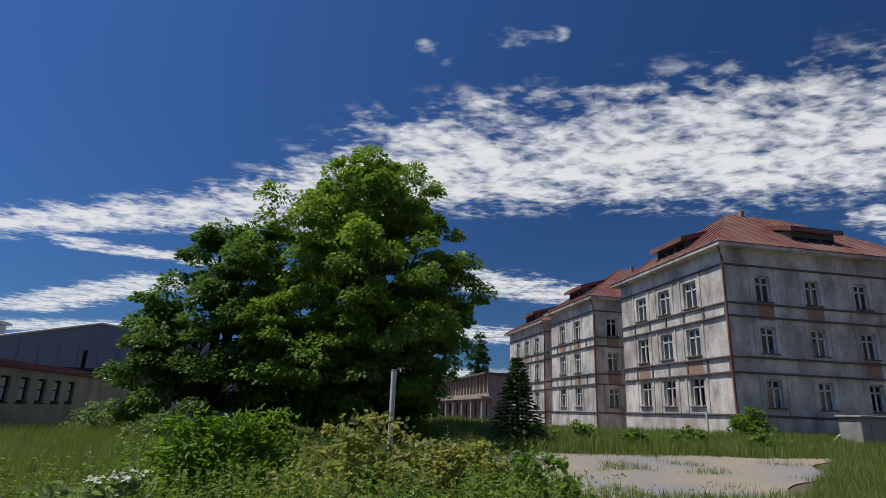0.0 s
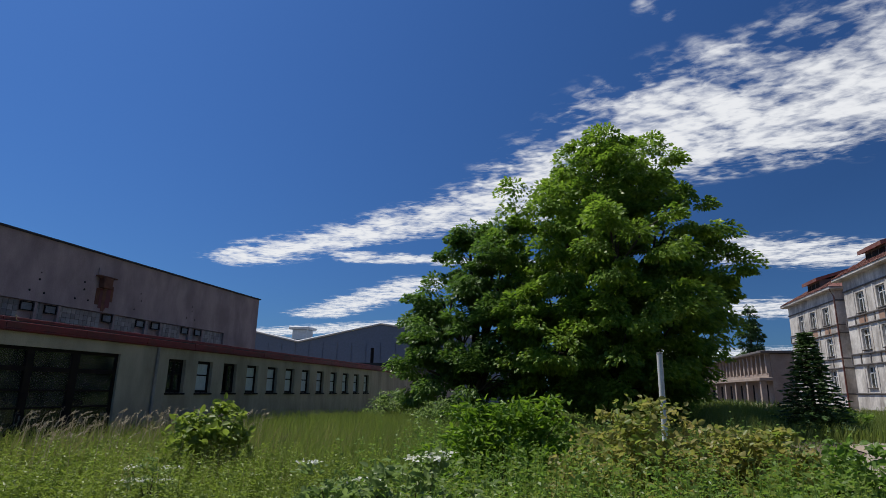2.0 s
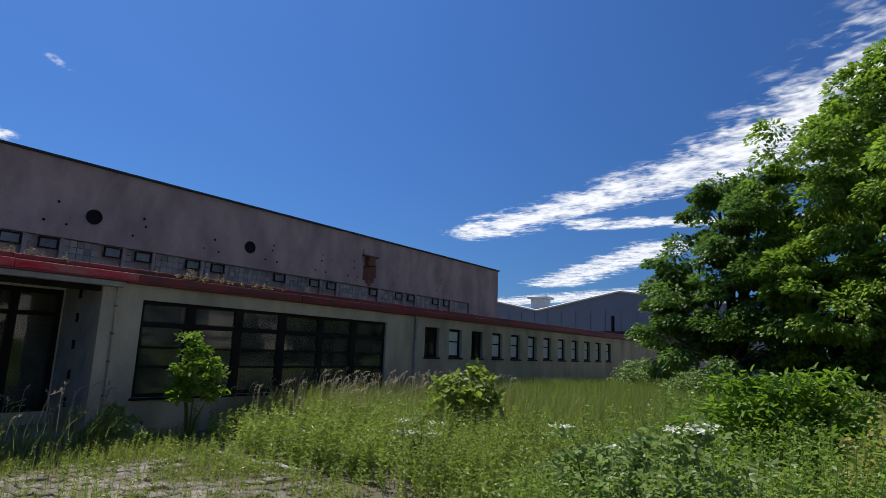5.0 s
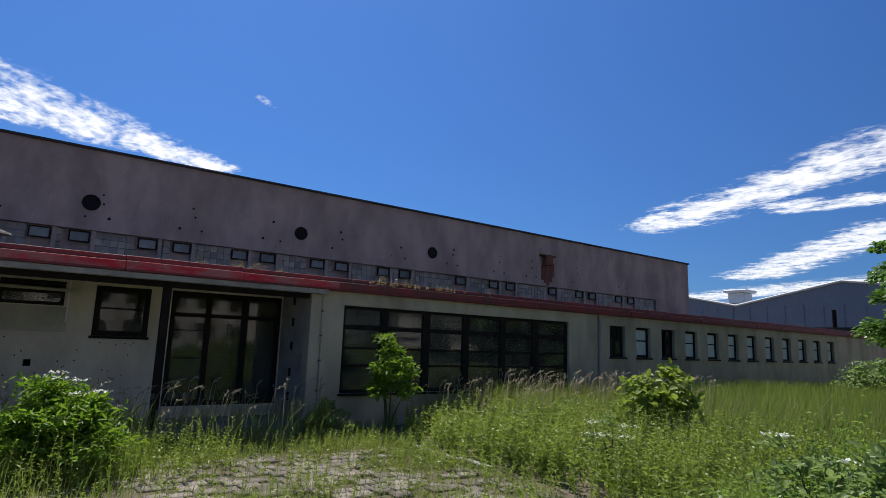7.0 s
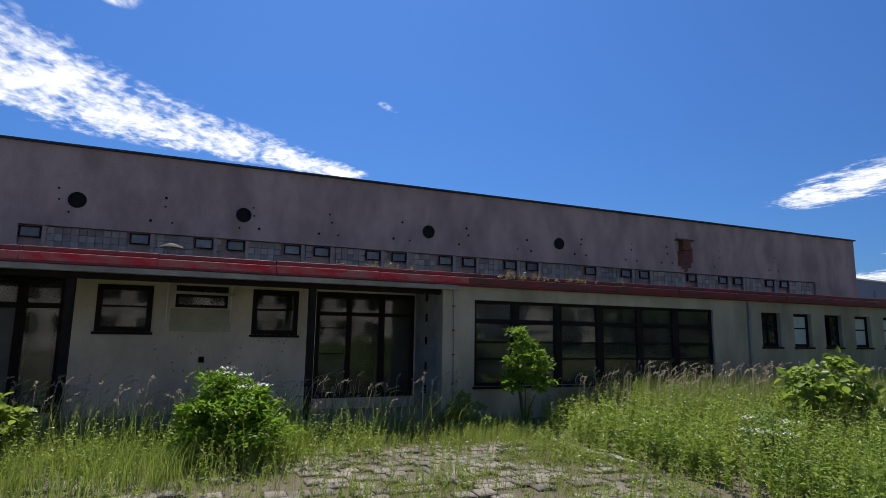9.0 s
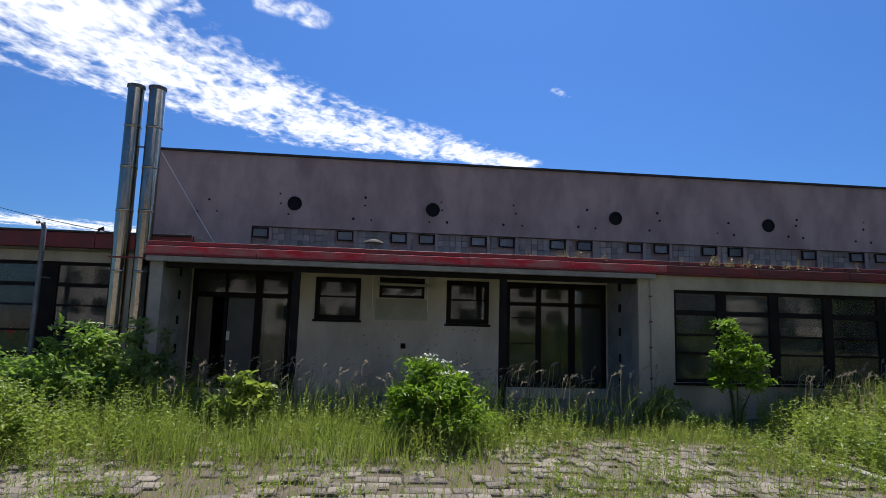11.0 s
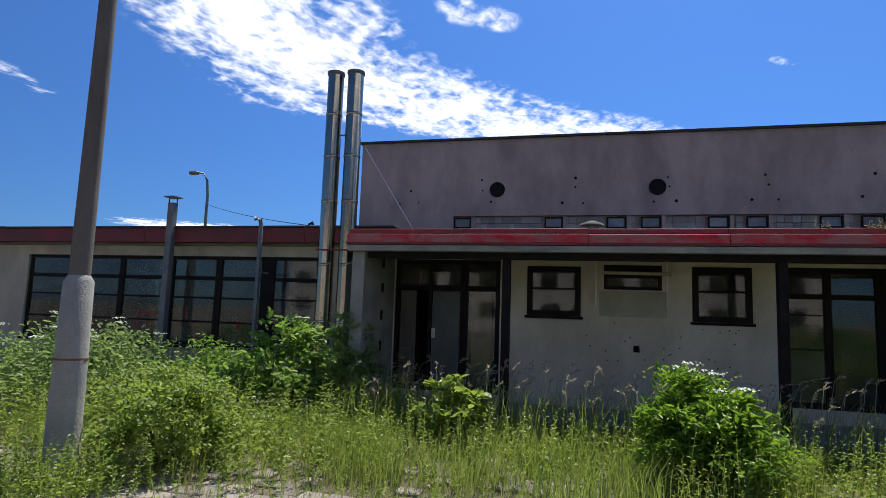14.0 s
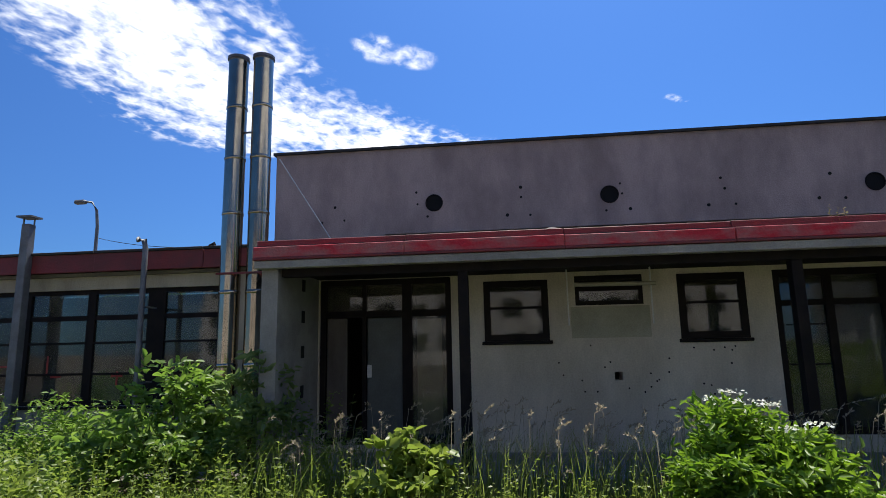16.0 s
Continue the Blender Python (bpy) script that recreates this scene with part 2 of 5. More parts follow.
M_FACADE = material("peeling_grey_white_render", (0.80, 0.75, 0.68), (0.33, 0.295, 0.26), 0.95, 0.75, 7, 0.5, amount=0.42, streak=0.55)
M_FARWALL = material("brownish_old_render", (0.42, 0.34, 0.28), (0.30, 0.23, 0.19), 0.95, 0.6, 7, 0.4)
M_BRICK = material("bare_brick_patch", (0.42, 0.27, 0.19), (0.34, 0.20, 0.14), 0.95, 3, 20, 0.5)
M_TILEROOF = material("rusty_red_sheet_roof", (0.17, 0.048, 0.035), (0.26, 0.14, 0.11), 0.7, 0.5, 6, 0.3, amount=0.4)
M_LEDGE = material("dark_ledge_sheet", (0.16, 0.14, 0.13), (0.10, 0.09, 0.085), 0.8, 1, 10, 0.2)
M_HALL = material("blue_grey_cladding", (0.21, 0.24, 0.28), (0.18, 0.21, 0.25), 0.7, 0.2, 4, 0.1)
M_BARK = material("dark_bark", (0.09, 0.07, 0.05), (0.05, 0.04, 0.03), 0.95, 4, 30, 0.8, streak=0.3)
M_STEM = material("green_stem", (0.10, 0.13, 0.04), (0.12, 0.09, 0.05), 0.8, 4, 30, 0.2)
M_RAIL = material("graffiti_red", (0.45, 0.06, 0.05), (0.3, 0.05, 0.05), 0.8)
L_TREE = leaf_material("lime_leaf", (0.10, 0.18, 0.032), (0.27, 0.385, 0.07), 0.45)
L_DARKTREE = leaf_material("dark_leaf", (0.085, 0.155, 0.035), (0.14, 0.235, 0.05), 0.4)
L_FIR = leaf_material("fir_needle", (0.05, 0.10, 0.035), (0.11, 0.18, 0.055), 0.2)
L_WEED = leaf_material("yellow_green_weed", (0.16, 0.225, 0.045), (0.27, 0.335, 0.08), 0.45)
L_NETTLE = leaf_material("nettle_leaf", (0.125, 0.215, 0.045), (0.225, 0.325, 0.075), 0.47)
L_ELDER = leaf_material("elder_leaf", (0.11, 0.2, 0.03), (0.22, 0.33, 0.05), 0.45)
L_GREY = leaf_material("grey_green_leaf", (0.14, 0.21, 0.075), (0.25, 0.325, 0.11), 0.45)
L_BRAMBLE = leaf_material("bramble_leaf", (0.19, 0.26, 0.055), (0.38, 0.3, 0.12), 0.48)
L_GRASS = leaf_material("meadow_grass", (0.145, 0.205, 0.045), (0.25, 0.3, 0.085), 0.45)
L_DRY = leaf_material("dry_grass", (0.22, 0.21, 0.09), (0.34, 0.28, 0.15), 0.35)
L_SEED = leaf_material("purple_seed_head", (0.30, 0.25, 0.18), (0.42, 0.37, 0.27), 0.3)
L_FLOWER = leaf_material("cream_flower", (0.72, 0.72, 0.60), (0.80, 0.80, 0.74), 0.3)
G_DARK = glass_material("dusty_dark_glass", (0.55, 0.56, 0.50))
M_SASHPANE = material("mottled_grey_sash_pane", (0.30, 0.33, 0.35), (0.12, 0.13, 0.14), 0.25, 0.8, 20, 0.05)
# opaque pane; its pale blue paints the sky that shows in the glass
M_SKYPANE = material("sky_light_pane", (0.62, 0.72, 0.77), (0.46, 0.55, 0.60), 0.25, 1.5, 20, 0.05)
G_FAR = glass_material("old_glass", (0.5, 0.5, 0.5), 0.05)


# ---- mesh helpers ----
def link(name, bm, mat, parent=None, label=""):
    me = bpy.data.meshes.new(name)
    bm.to_mesh(me)
    bm.free()
    me.materials.append(mat)
    ob = new(name, me)
    ob.parent = parent
    if label:
        tagged(ob, label)
    return ob


def part(name, bm, mat, parent, label=""):
    return link(name, bm, mat, parent, label)


def thing(name, label, category, group="", kind="", at=(0, 0, 0)):
    e = new(name)
    e.empty_display_size = 0.1
    e.location = at
    return tagged(e, label, category, group, kind)


def box(bm, x0, x1, y0, y1, z0, z1, bevel=0.0):
    vs = [bm.verts.new((x, y, z)) for x in (x0, x1) for y in (y0, y1) for z in (z0, z1)]
    fs = [bm.faces.new([vs[i] for i in f]) for f in ((0, 1, 3, 2), (4, 6, 7, 5), (0, 4, 5, 1), (2, 3, 7, 6), (0, 2, 6, 4), (1, 5, 7, 3))]
    if bevel:
        es = {e for f in fs for e in f.edges}
        bmesh.ops.bevel(bm, geom=list(es), offset=bevel, segments=1, affect="EDGES")
    return bm


def boxed(x0, x1, y0, y1, z0, z1, bevel=0.0):
    return box(bmesh.new(), x0, x1, y0, y1, z0, z1, bevel)


def tube(bm, pts, radii, n=10, cap=True):
    """A round tube through points with a radius at each."""
    rings = []
    pts = [Vector(p) for p in pts]
    for i, p in enumerate(pts):
        d = (pts[min(i + 1, len(pts) - 1)] - pts[max(i - 1, 0)]).normalized()
        a = d.orthogonal().normalized() if abs(d.z) < 0.95 else Vector((1, 0, 0))
        a = (a - d * a.dot(d)).normalized()
        b = d.cross(a)
        rings.append([bm.verts.new(p + (a * math.cos(k * math.tau / n) + b * math.sin(k * math.tau / n)) * radii[i]) for k in range(n)])
    for r0, r1 in zip(rings, rings[1:]):
        for k in range(n):
            f = bm.faces.new((r0[k], r0[(k + 1) % n], r1[(k + 1) % n], r1[k]))
            f.smooth = True
    if cap:
        for ring in (rings[0][::-1], rings[-1]):
            for e in bm.faces.new(ring).edges:
                e.smooth = False
    return bm


class Face:
    """A wall plane: u along it, d outwards, z up."""

    def __init__(self, axis, at, out):
        self.axis, self.at, self.out = axis, at, out

    def box(self, bm, u0, u1, d0, d1, z0, z1, bevel=0.0):
        a, b = sorted((self.at + self.out * d0, self.at + self.out * d1))
        return box(bm, a, b, u0, u1, z0, z1, bevel) if self.axis == "x" else box(bm, u0, u1, a, b, z0, z1, bevel)

    def point(self, u, d, z):
        return (self.at + self.out * d, u, z) if self.axis == "x" else (u, self.at + self.out * d, z)


def pierced(face, u0, u1, z0, z1, thick, holes):
    """A wall mesh, one closed skin, with openings that go through; holes are (u0, u1, z0, z1)."""
    us = sorted({u0, u1, *[h[0] for h in holes], *[h[1] for h in holes]})
    zs = sorted({z0, z1, *[h[2] for h in holes], *[h[3] for h in holes]})
    bm = bmesh.new()
    known = {}

    def corner(i, k, d):
        if (i, k, d) not in known:
            known[i, k, d] = bm.verts.new(face.point(us[i], -thick * d, zs[k]))
        return known[i, k, d]

    def solid(i, k):
        if not (0 <= i < len(us) - 1 and 0 <= k < len(zs) - 1):
            return False
        u, z = (us[i] + us[i + 1]) / 2, (zs[k] + zs[k + 1]) / 2
        return not any(h[0] < u < h[1] and h[2] < z < h[3] for h in holes)

    for i in range(len(us) - 1):
        for k in range(len(zs) - 1):
            if not solid(i, k):
                continue
            for d in (0, 1):
                bm.faces.new([corner(i + p, k + q, d) for p, q in ((0, 0), (1, 0), (1, 1), (0, 1))])
            for (p, q), a, b in (((-1, 0), (0, 0), (0, 1)), ((1, 0), (1, 0), (1, 1)), ((0, -1), (0, 0), (1, 0)), ((0, 1), (0, 1), (1, 1))):
                if not solid(i + p, k + q):
                    bm.faces.new([corner(i + a[0], k + a[1], 0), corner(i + b[0], k + b[1], 0), corner(i + b[0], k + b[1], 1), corner(i + a[0], k + a[1], 1)])
    bmesh.ops.recalc_face_normals(bm, faces=bm.faces)
    return bm


def window(name, label, face, u0, u1, z0, z1, cols, rows, frame_mat, glass, bar=0.06, depth=-0.12, sill=True, thick=0.06, skip=()):
    """A glazed opening: frame, mullions, transoms and a pane for each light. cols, rows: places of the bars."""
    e = thing(name, label, "window", kind="structure", at=face.point((u0 + u1) / 2, depth, z0))
    inv = Matrix.Translation(-Vector(e.location))

    def add(n, bm, mat, lab=""):
        bm.transform(inv)
        return part(n, bm, mat, e, lab)

    f = bmesh.new()
    face.box(f, u0, u0 + bar, depth, depth + thick, z0, z1)
    face.box(f, u1 - bar, u1, depth, depth + thick, z0, z1)
    face.box(f, u0 + bar, u1 - bar, depth, depth + thick, z0, z0 + bar)
    face.box(f, u0 + bar, u1 - bar, depth, depth + thick, z1 - bar, z1)
    add("window_frame", f, frame_mat)
    for c, w in cols:
        add("mullion", face.box(bmesh.new(), c - w / 2, c + w / 2, depth, depth + thick + 0.004, z0 + bar, z1 - bar), frame_mat)
    edges = [u0 + bar - 0.001] + [c for c, w in cols] + [u1 - bar + 0.001]
    zs = [z0 + bar - 0.001] + [r for r, w in rows] + [z1 - bar + 0.001]
    for r, w in rows:
        add("transom", face.box(bmesh.new(), u0 + bar, u1 - bar, depth, depth + thick - 0.004, r - w / 2, r + w / 2), frame_mat)
    k = 0
    for a, b in zip(edges, edges[1:]):
        for c, d in zip(zs, zs[1:]):
            k += 1
            if k in skip:
                continue
            add("pane", face.box(bmesh.new(), a, b, depth + thick * 0.4, depth + thick * 0.4 + 0.006, c, d), glass).visible_shadow = False
    if sill:
        add("sill", face.box(bmesh.new(), u0 - 0.04, u1 + 0.04, depth + thick, 0.05, z0 - 0.05, z0 - 0.002, 0.008), frame_mat)
    return e


# ---- ground ----
def smooth(v, a, b):
    t = min(1.0, max(0.0, (v - a) / (b - a)))
    return t * t * (3 - 2 * t)


def height(x, y):
    """Level yard, a bank that climbs to the apartment block, a slightly raised meadow."""
    bank_rise = 0.075 * min(max(y - 11.0, 0.0), 14.0) * smooth(x, 1.5, 5.0)
    meadow = 0.25 * smooth(y, 6.1, 9.0) * (1 - smooth(x, 0.0, 5.0)) * smooth(x, -60, -40)
    rough = 0.05 * noise.noise((x * 0.35, y * 0.35, 0.0)) * smooth(max(y - 6.2, -x - 11.0, x - 2.0, -9.5 - y), 0, 1.5)
    return bank_rise + meadow + rough


def grid_axis(lo, hi, step, far):
    out, v = [], lo
    while v <= hi:
        out.append(v)
        v += step
    return [-far, -500, -180, -90] + [u for u in out] + [90 + 40, 220, 600, far]


gx, gy = grid_axis(-44, 60, 0.8, 3000), grid_axis(-44, 90, 0.8, 3000)
verts = [(x, y, height(x, y) - (0.03 if -11.6 < x < 4 and -10 < y < 5.7 else 0.0)) for x in gx for y in gy]
ny = len(gy)
faces = [(i * ny + j, (i + 1) * ny + j, (i + 1) * ny + j + 1, i * ny + j + 1) for i in range(len(gx) - 1) for j in range(ny - 1)]
me = bpy.data.meshes.new("ground")
me.from_pydata(verts, [], faces)
me.materials.append(M_SOIL)
tagged(new("ground", me), "weedy brown-green soil of the overgrown yard", "ground", kind="structure")

# gravel yard in front of the apartment block
bm = bmesh.new()
rows_g = []
for j in range(29):
    y = 12.6 + 6.8 * j / 28
    x0 = 4.0 + 0.55 * (y - 12.6) + 0.35 * math.sin(y * 2.3)
    x1 = 11.0 + 1.15 * (y - 12.6) + 0.4 * math.sin(y * 1.7)
    rows_g.append([bm.verts.new((x0 + (x1 - x0) * i / 20, y, height(x0 + (x1 - x0) * i / 20, y) + 0.03)) for i in range(21)])
for r0, r1 in zip(rows_g, rows_g[1:]):
    for i in range(20):
        bm.faces.new((r0[i], r0[i + 1], r1[i + 1], r1[i]))
tagged(link("road", bm, M_GRAVEL), "pale gravel drive with bare sandy patches", "drive", kind="structure")

# ---- factory: front wing ----
F_FRONT, F_RECESS, F_UPPER, F_LEFT = Face("x", -11.3, 1), Face("x", -12.9, 1), Face("x", -17.7, 1), Face("x", -14.0, 1)
SMALL = [14.12, 15.41, 16.75, 18.12, 19.5, 20.88, 22.26, 23.7, 25.15, 26.6, 28.05, 29.5]
holes = [(5.38, 12.32, 0.75, 2.57)] + [(y, y + 0.74, 1.63, 2.56) for y in SMALL]
tagged(link("wall_front", pierced(F_FRONT, 4.64, 34.2, -0.1, 2.88, 0.3, holes), M_LOWER), "stained pale rendered wall of the low factory wing", "wall", kind="structure")
holes_r = [(-4.40, -2.34, 0.3, 2.78), (-1.84, -0.88, 1.78, 2.68), (-0.48, 0.50, 2.28, 2.72), (0.99, 1.93, 1.76, 2.70), (2.32, 4.62, 0.42, 2.72), (0.02, 0.13, 1.19, 1.31)]
tagged(link("wall_recess", pierced(F_RECESS, -4.62, 4.64, -0.1, 2.84, 0.3, holes_r), M_RECESS), "pale blue-grey rendered wall under the canopy", "wall", kind="structure")
bm = boxed(-13.2, -11.28, -4.64, -4.42, -0.1, 2.80)
tagged(link("wall_pier_south", bm, M_CONCRETE), "grey concrete pier beside the entrance", "wall", kind="structure")
bm = boxed(-12.9, -11.6, 4.645, 4.85, -0.1, 2.82)
tagged(link("wall_pier_north", bm, M_CONCRETE), "grey concrete side wall of the entrance", "wall", kind="structure")
tagged(link("wall_end", boxed(-17.5, -11.6, 33.9, 34.19, -0.1, 2.9), M_LOWER), "pale rendered end wall of the low wing", "wall", kind="structure")
holes_l = [(-14.75, -6.40, 0.8, 2.90)]
tagged(link("wall_left_wing", pierced(F_LEFT, -24.0, -4.64, -0.1, 3.14, 0.3, holes_l), M_LOWER), "stained pale render of the glazed side wing", "wall", kind="structure")
# rooms behind the glass, added dark: part of their dimness is in the colour
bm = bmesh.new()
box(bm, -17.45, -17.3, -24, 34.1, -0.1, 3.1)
tagged(link("wall_inner", bm, M_ROOM), "back wall of the empty rooms, coloured dim", "wall", kind="structure")
tagged(link("floor", boxed(-17.3, -11.62, -23.9, 33.9, -0.05, 0.06), M_ROOM), "dusty floor inside the wing, coloured dim", "floor", kind="structure")
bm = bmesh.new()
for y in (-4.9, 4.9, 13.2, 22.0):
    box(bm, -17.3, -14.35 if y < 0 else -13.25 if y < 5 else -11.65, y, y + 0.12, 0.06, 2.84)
tagged(link("wall_partition", bm, M_ROOM), "partition walls between rooms, coloured dim", "wall", kind="structure")
# roofs
bm = bmesh.new()
pr = [(-11.26, 2.88), (-11.26, 3.06), (-17.7, 3.66), (-17.7, 3.45)]
pv = [[bm.verts.new((x, y, z)) for x, z in pr] for y in (-4.72, 34.3)]
for k in range(4):
    bm.faces.new((pv[0][k], pv[0][(k + 1) % 4], pv[1][(k + 1) % 4], pv[1][k]))
bm.faces.new(pv[0][::-1])
bm.faces.new(pv[1])
tagged(link("roof_wing", bm, M_ROOFING), "low pitched roof of dark bitumen felt", "roof", kind="structure")
tagged(link("roof_left_wing", boxed(-19.5, -13.78, -24.1, -4.73, 3.46, 3.56), M_ROOFING), "flat dark felt roof of the side wing", "roof", kind="structure")
tagged(link("ceiling_left_wing", boxed(-17.3, -13.9, -23.9, -4.73, 3.14, 3.2), M_ROOM), "ceiling of the side wing, coloured dim", "ceiling", kind="structure")
# fascias, in sheets
fas = thing("fascia", "flaking red sheet-metal fascia above a pale concrete edge", "fascia", kind="structure")
yy = -4.72
i = 0
while yy < 34.2:
    y1 = min(yy + 1.98, 34.28)
    m = M_RED if yy < 5.0 else M_REDDARK
    out = 0.0 if yy < 4.9 else -0.06
    jig = 0.004 * math.sin(i * 2.7)
    part("sheet", boxed(-11.23 + out, -11.16 + out + jig, yy + 0.004, y1 - 0.004, 2.895, 3.035 + jig, 0.006), m, fas)
    part("lip", boxed(-11.25 + out, -11.145 + out + jig, yy + 0.002, y1 - 0.002, 2.86, 2.892, 0.006), M_REDDARK, fas)
    part("drip_edge", boxed(-11.62 + out, -11.27 + out, yy + 0.004, y1 - 0.004, 3.04, 3.135 + jig, 0.006), M_REDDARK, fas)
    yy = y1
    i += 1
part("lower_edge", boxed(-11.298, -11.17, -4.70, 4.95, 2.755, 2.855, 0.008), M_CONCRETE, fas, "pale weathered concrete canopy edge")
part("beam", boxed(-11.50, -11.36, -4.40, 4.63, 2.66, 2.784), M_DARK, fas, "dark steel edge beam")
# soffit takes the near-black frame colour to paint the dark gap under the canopy
part("beam", boxed(-12.88, -11.35, -4.40, 4.63, 2.785, 2.84), M_DARK, fas, "soffit boards, canopy shade put into their near-black colour")
part("lower_edge", boxed(-11.298, -11.22, 4.96, 34.25, 2.845, 2.885, 0.008), M_REDDARK, fas)
fl = thing("fascia", "dull red sheet fascia of the side wing", "fascia", kind="structure")
for k in range(9):
    part("sheet", boxed(-13.82, -13.74 + 0.01 * math.sin(k * 1.9), -4.75 - 2.1 * (k + 1) + 0.006, -4.75 - 2.1 * k, 3.20, 3.53, 0.006), M_REDDARK, fl)
    part("felt_edge", boxed(-13.84, -13.70, -4.75 - 2.1 * (k + 1) + 0.01, -4.75 - 2.1 * k - 0.01, 3.535, 3.58 + 0.015 * math.sin(k * 3.1), 0.006), M_ROOFING, fl)
# entrance platform
tagged(link("platform", boxed(-12.88, -11.25, -4.40, 4.63, -0.1, 0.20, 0.015), M_CONCRETE), "low dark concrete entrance platform", "platform", kind="structure")
tagged(link("step", boxed(-11.24, -10.8, 2.0, 4.7, -0.1, 0.09, 0.015), M_CONCRETE), "low worn concrete step", "step", kind="structure")
for y in (-2.03, 1.95):
    tagged(link("post", boxed(-11.495, -11.365, y - 0.065, y + 0.065, 0.2, 2.658, 0.006), M_DARK), "dark steel canopy post", "post", group="canopy posts")
# holes in the side walls: flat black plates, the shade inside put into their colour
for y, s in ((-4.42, 1), (4.645, -1)):
    for z in (0.55, 1.05, 1.6, 2.1, 2.55):
        a, b = sorted((y, y + s * 0.006))
        tagged(link("patch", boxed(-12.28, -12.16, a, b, z, z + 0.17), M_HOLE), "dark square socket in the concrete", "socket", group="pier sockets")

# glazing
bars = [(6.41, 0.2), (7.54, 0.2), (8.72, 0.2), (9.92, 0.17), (11.07, 0.2)]
window("window_1", "long dark-framed factory window with dusty panes", F_FRONT, 5.38, 12.32, 0.75, 2.57, bars, [(1.32, 0.04), (1.68, 0.04), (2.12, 0.10)], M_DARK, G_DARK, 0.07)
for k, y in enumerate(SMALL):
    # most of these panes carry the sky's brightness as plain colour
    window("window_%d" % (k + 2), "small square dark-framed window in pale wall", F_FRONT, y, y + 0.74, 1.63, 2.56, [(y + 0.37, 0.05)] if k in (0, 2) else [], [] if k == 2 else [(2.15, 0.04)], M_DARK, G_DARK, 0.07, -0.16, skip=(1,) if k == 2 else ()) if k in (0, 2) else window("window_%d" % (k + 2), "small square window, sky brightness painted into its pane", F_FRONT, y, y + 0.74, 1.63, 2.56, [], [(2.15, 0.04)], M_DARK, M_SKYPANE, 0.08, -0.16)
window("window_14", "dark-framed sash window with a pale reflection", F_RECESS, -1.84, -0.88, 1.78, 2.68, [], [(2.27, 0.035)], M_DARK, G_DARK, 0.10, -0.03)
window("window_15", "dark-framed sash window with a pale reflection", F_RECESS, 0.99, 1.93, 1.76, 2.70, [], [(2.28, 0.035)], M_DARK, G_DARK, 0.10, -0.03)
window("window_16", "wide low dark-framed window under the canopy", F_RECESS, -0.48, 0.50, 2.28, 2.72, [], [(2.53, 0.08)], M_DARK, G_DARK, 0.06, -0.06, False)
window("door_1", "dark glazed double entrance door with side light", F_RECESS, 2.32, 4.62, 0.42, 2.72, [(3.07, 0.11), (3.83, 0.14), (4.56, 0.07)], [(2.24, 0.085)], M_DARK, G_DARK, 0.10, -0.1, False)
window("door_2", "dark glazed entrance door with broken panels", F_RECESS, -4.40, -2.34, 0.3, 2.78, [(-3.70, 0.06), (-3.03, 0.15)], [(2.24, 0.10)], M_DARK, G_DARK, 0.09, -0.1, False, skip=(1, 3))
# added board in place of glass; its blue-grey imitates the glazed leaf
tagged(link("door_leaf", boxed(-13.02, -12.98, -3.66, -3.11, 0.40, 2.18, 0.006), M_LEAF), "opaque blue-grey leaf in place of the door glass", "door")
tagged(link("door_leaf", boxed(-13.02, -12.98, -4.30, -3.98, 0.40, 2.18, 0.006), M_POLE), "dark brown door leaf beside the gap", "door")
lb = [(-13.35, 0.12), (-11.9, 0.14), (-10.5, 0.2), (-9.17, 0.16), (-7.88, 0.34)]
window("window_17", "long dark-framed window of the side wing, scrawled red", F_LEFT, -14.75, -6.40, 0.8, 2.90, lb, [(1.36, 0.04), (1.92, 0.04), (2.38, 0.09)], M_DARK, G_DARK, 0.08)
# pieces of the doors
for z in (1.92, 1.36):
    tagged(link("rail", boxed(-12.955, -12.945, 2.45, 2.98, z, z + 0.02), M_DARK), "thin dark rail across the side light", "rail")
for y, lab in ((3.80, "white"), (-3.62, "white")):
    tagged(link("notice", boxed(-12.955, -12.945, y - 0.035, y + 0.035, 1.28, 1.47), M_WHITE), "small white paper notice on the door", "notice")
tagged(link("panel", boxed(-12.99, -12.975, -2.88, -2.50, 0.45, 2.15), M_PATCH), "pale board behind the broken door", "board")
# graffiti strokes on the side-wing glass
for y, z, w, h in ((-11.3, 1.5, 0.5, 0.03), (-11.35, 1.25, 0.03, 0.3), (-11.1, 1.3, 0.03, 0.25), (-10.0, 1.35, 0.03, 0.35), (-9.9, 1.3, 0.2, 0.03), (-8.7, 1.3, 0.22, 0.04), (-8.6, 1.15, 0.03, 0.25), (-13.0, 1.2, 0.03, 0.4), (-12.8, 1.35, 0.25, 0.03)):
    tagged(link("graffiti", boxed(-14.085, -14.075, y, y + w, z, z + h), M_RAIL), "smeared red paint stroke on the window", "graffiti")
# bare plaster patch and pipe frame below the wide window
tagged(link("plaster_patch", boxed(-12.9, -12.892, -0.56, 0.58, 1.80, 2.26), M_PATCH), "rectangle of bare yellowish plaster", "patch")
pf = thing("pipe_frame", "pale pipe rail with two hanging rods under the canopy", "pipe")
part("rail", tube(bmesh.new(), [(-12.6, -0.52, 2.56), (-12.6, 0.62, 2.55)], [0.03, 0.03]), M_PATCH, pf)
part("rod", tube(bmesh.new(), [(-12.6, -0.62, 2.785), (-12.6, -0.62, 1.98)], [0.012, 0.012], 6), M_WHITE, pf)
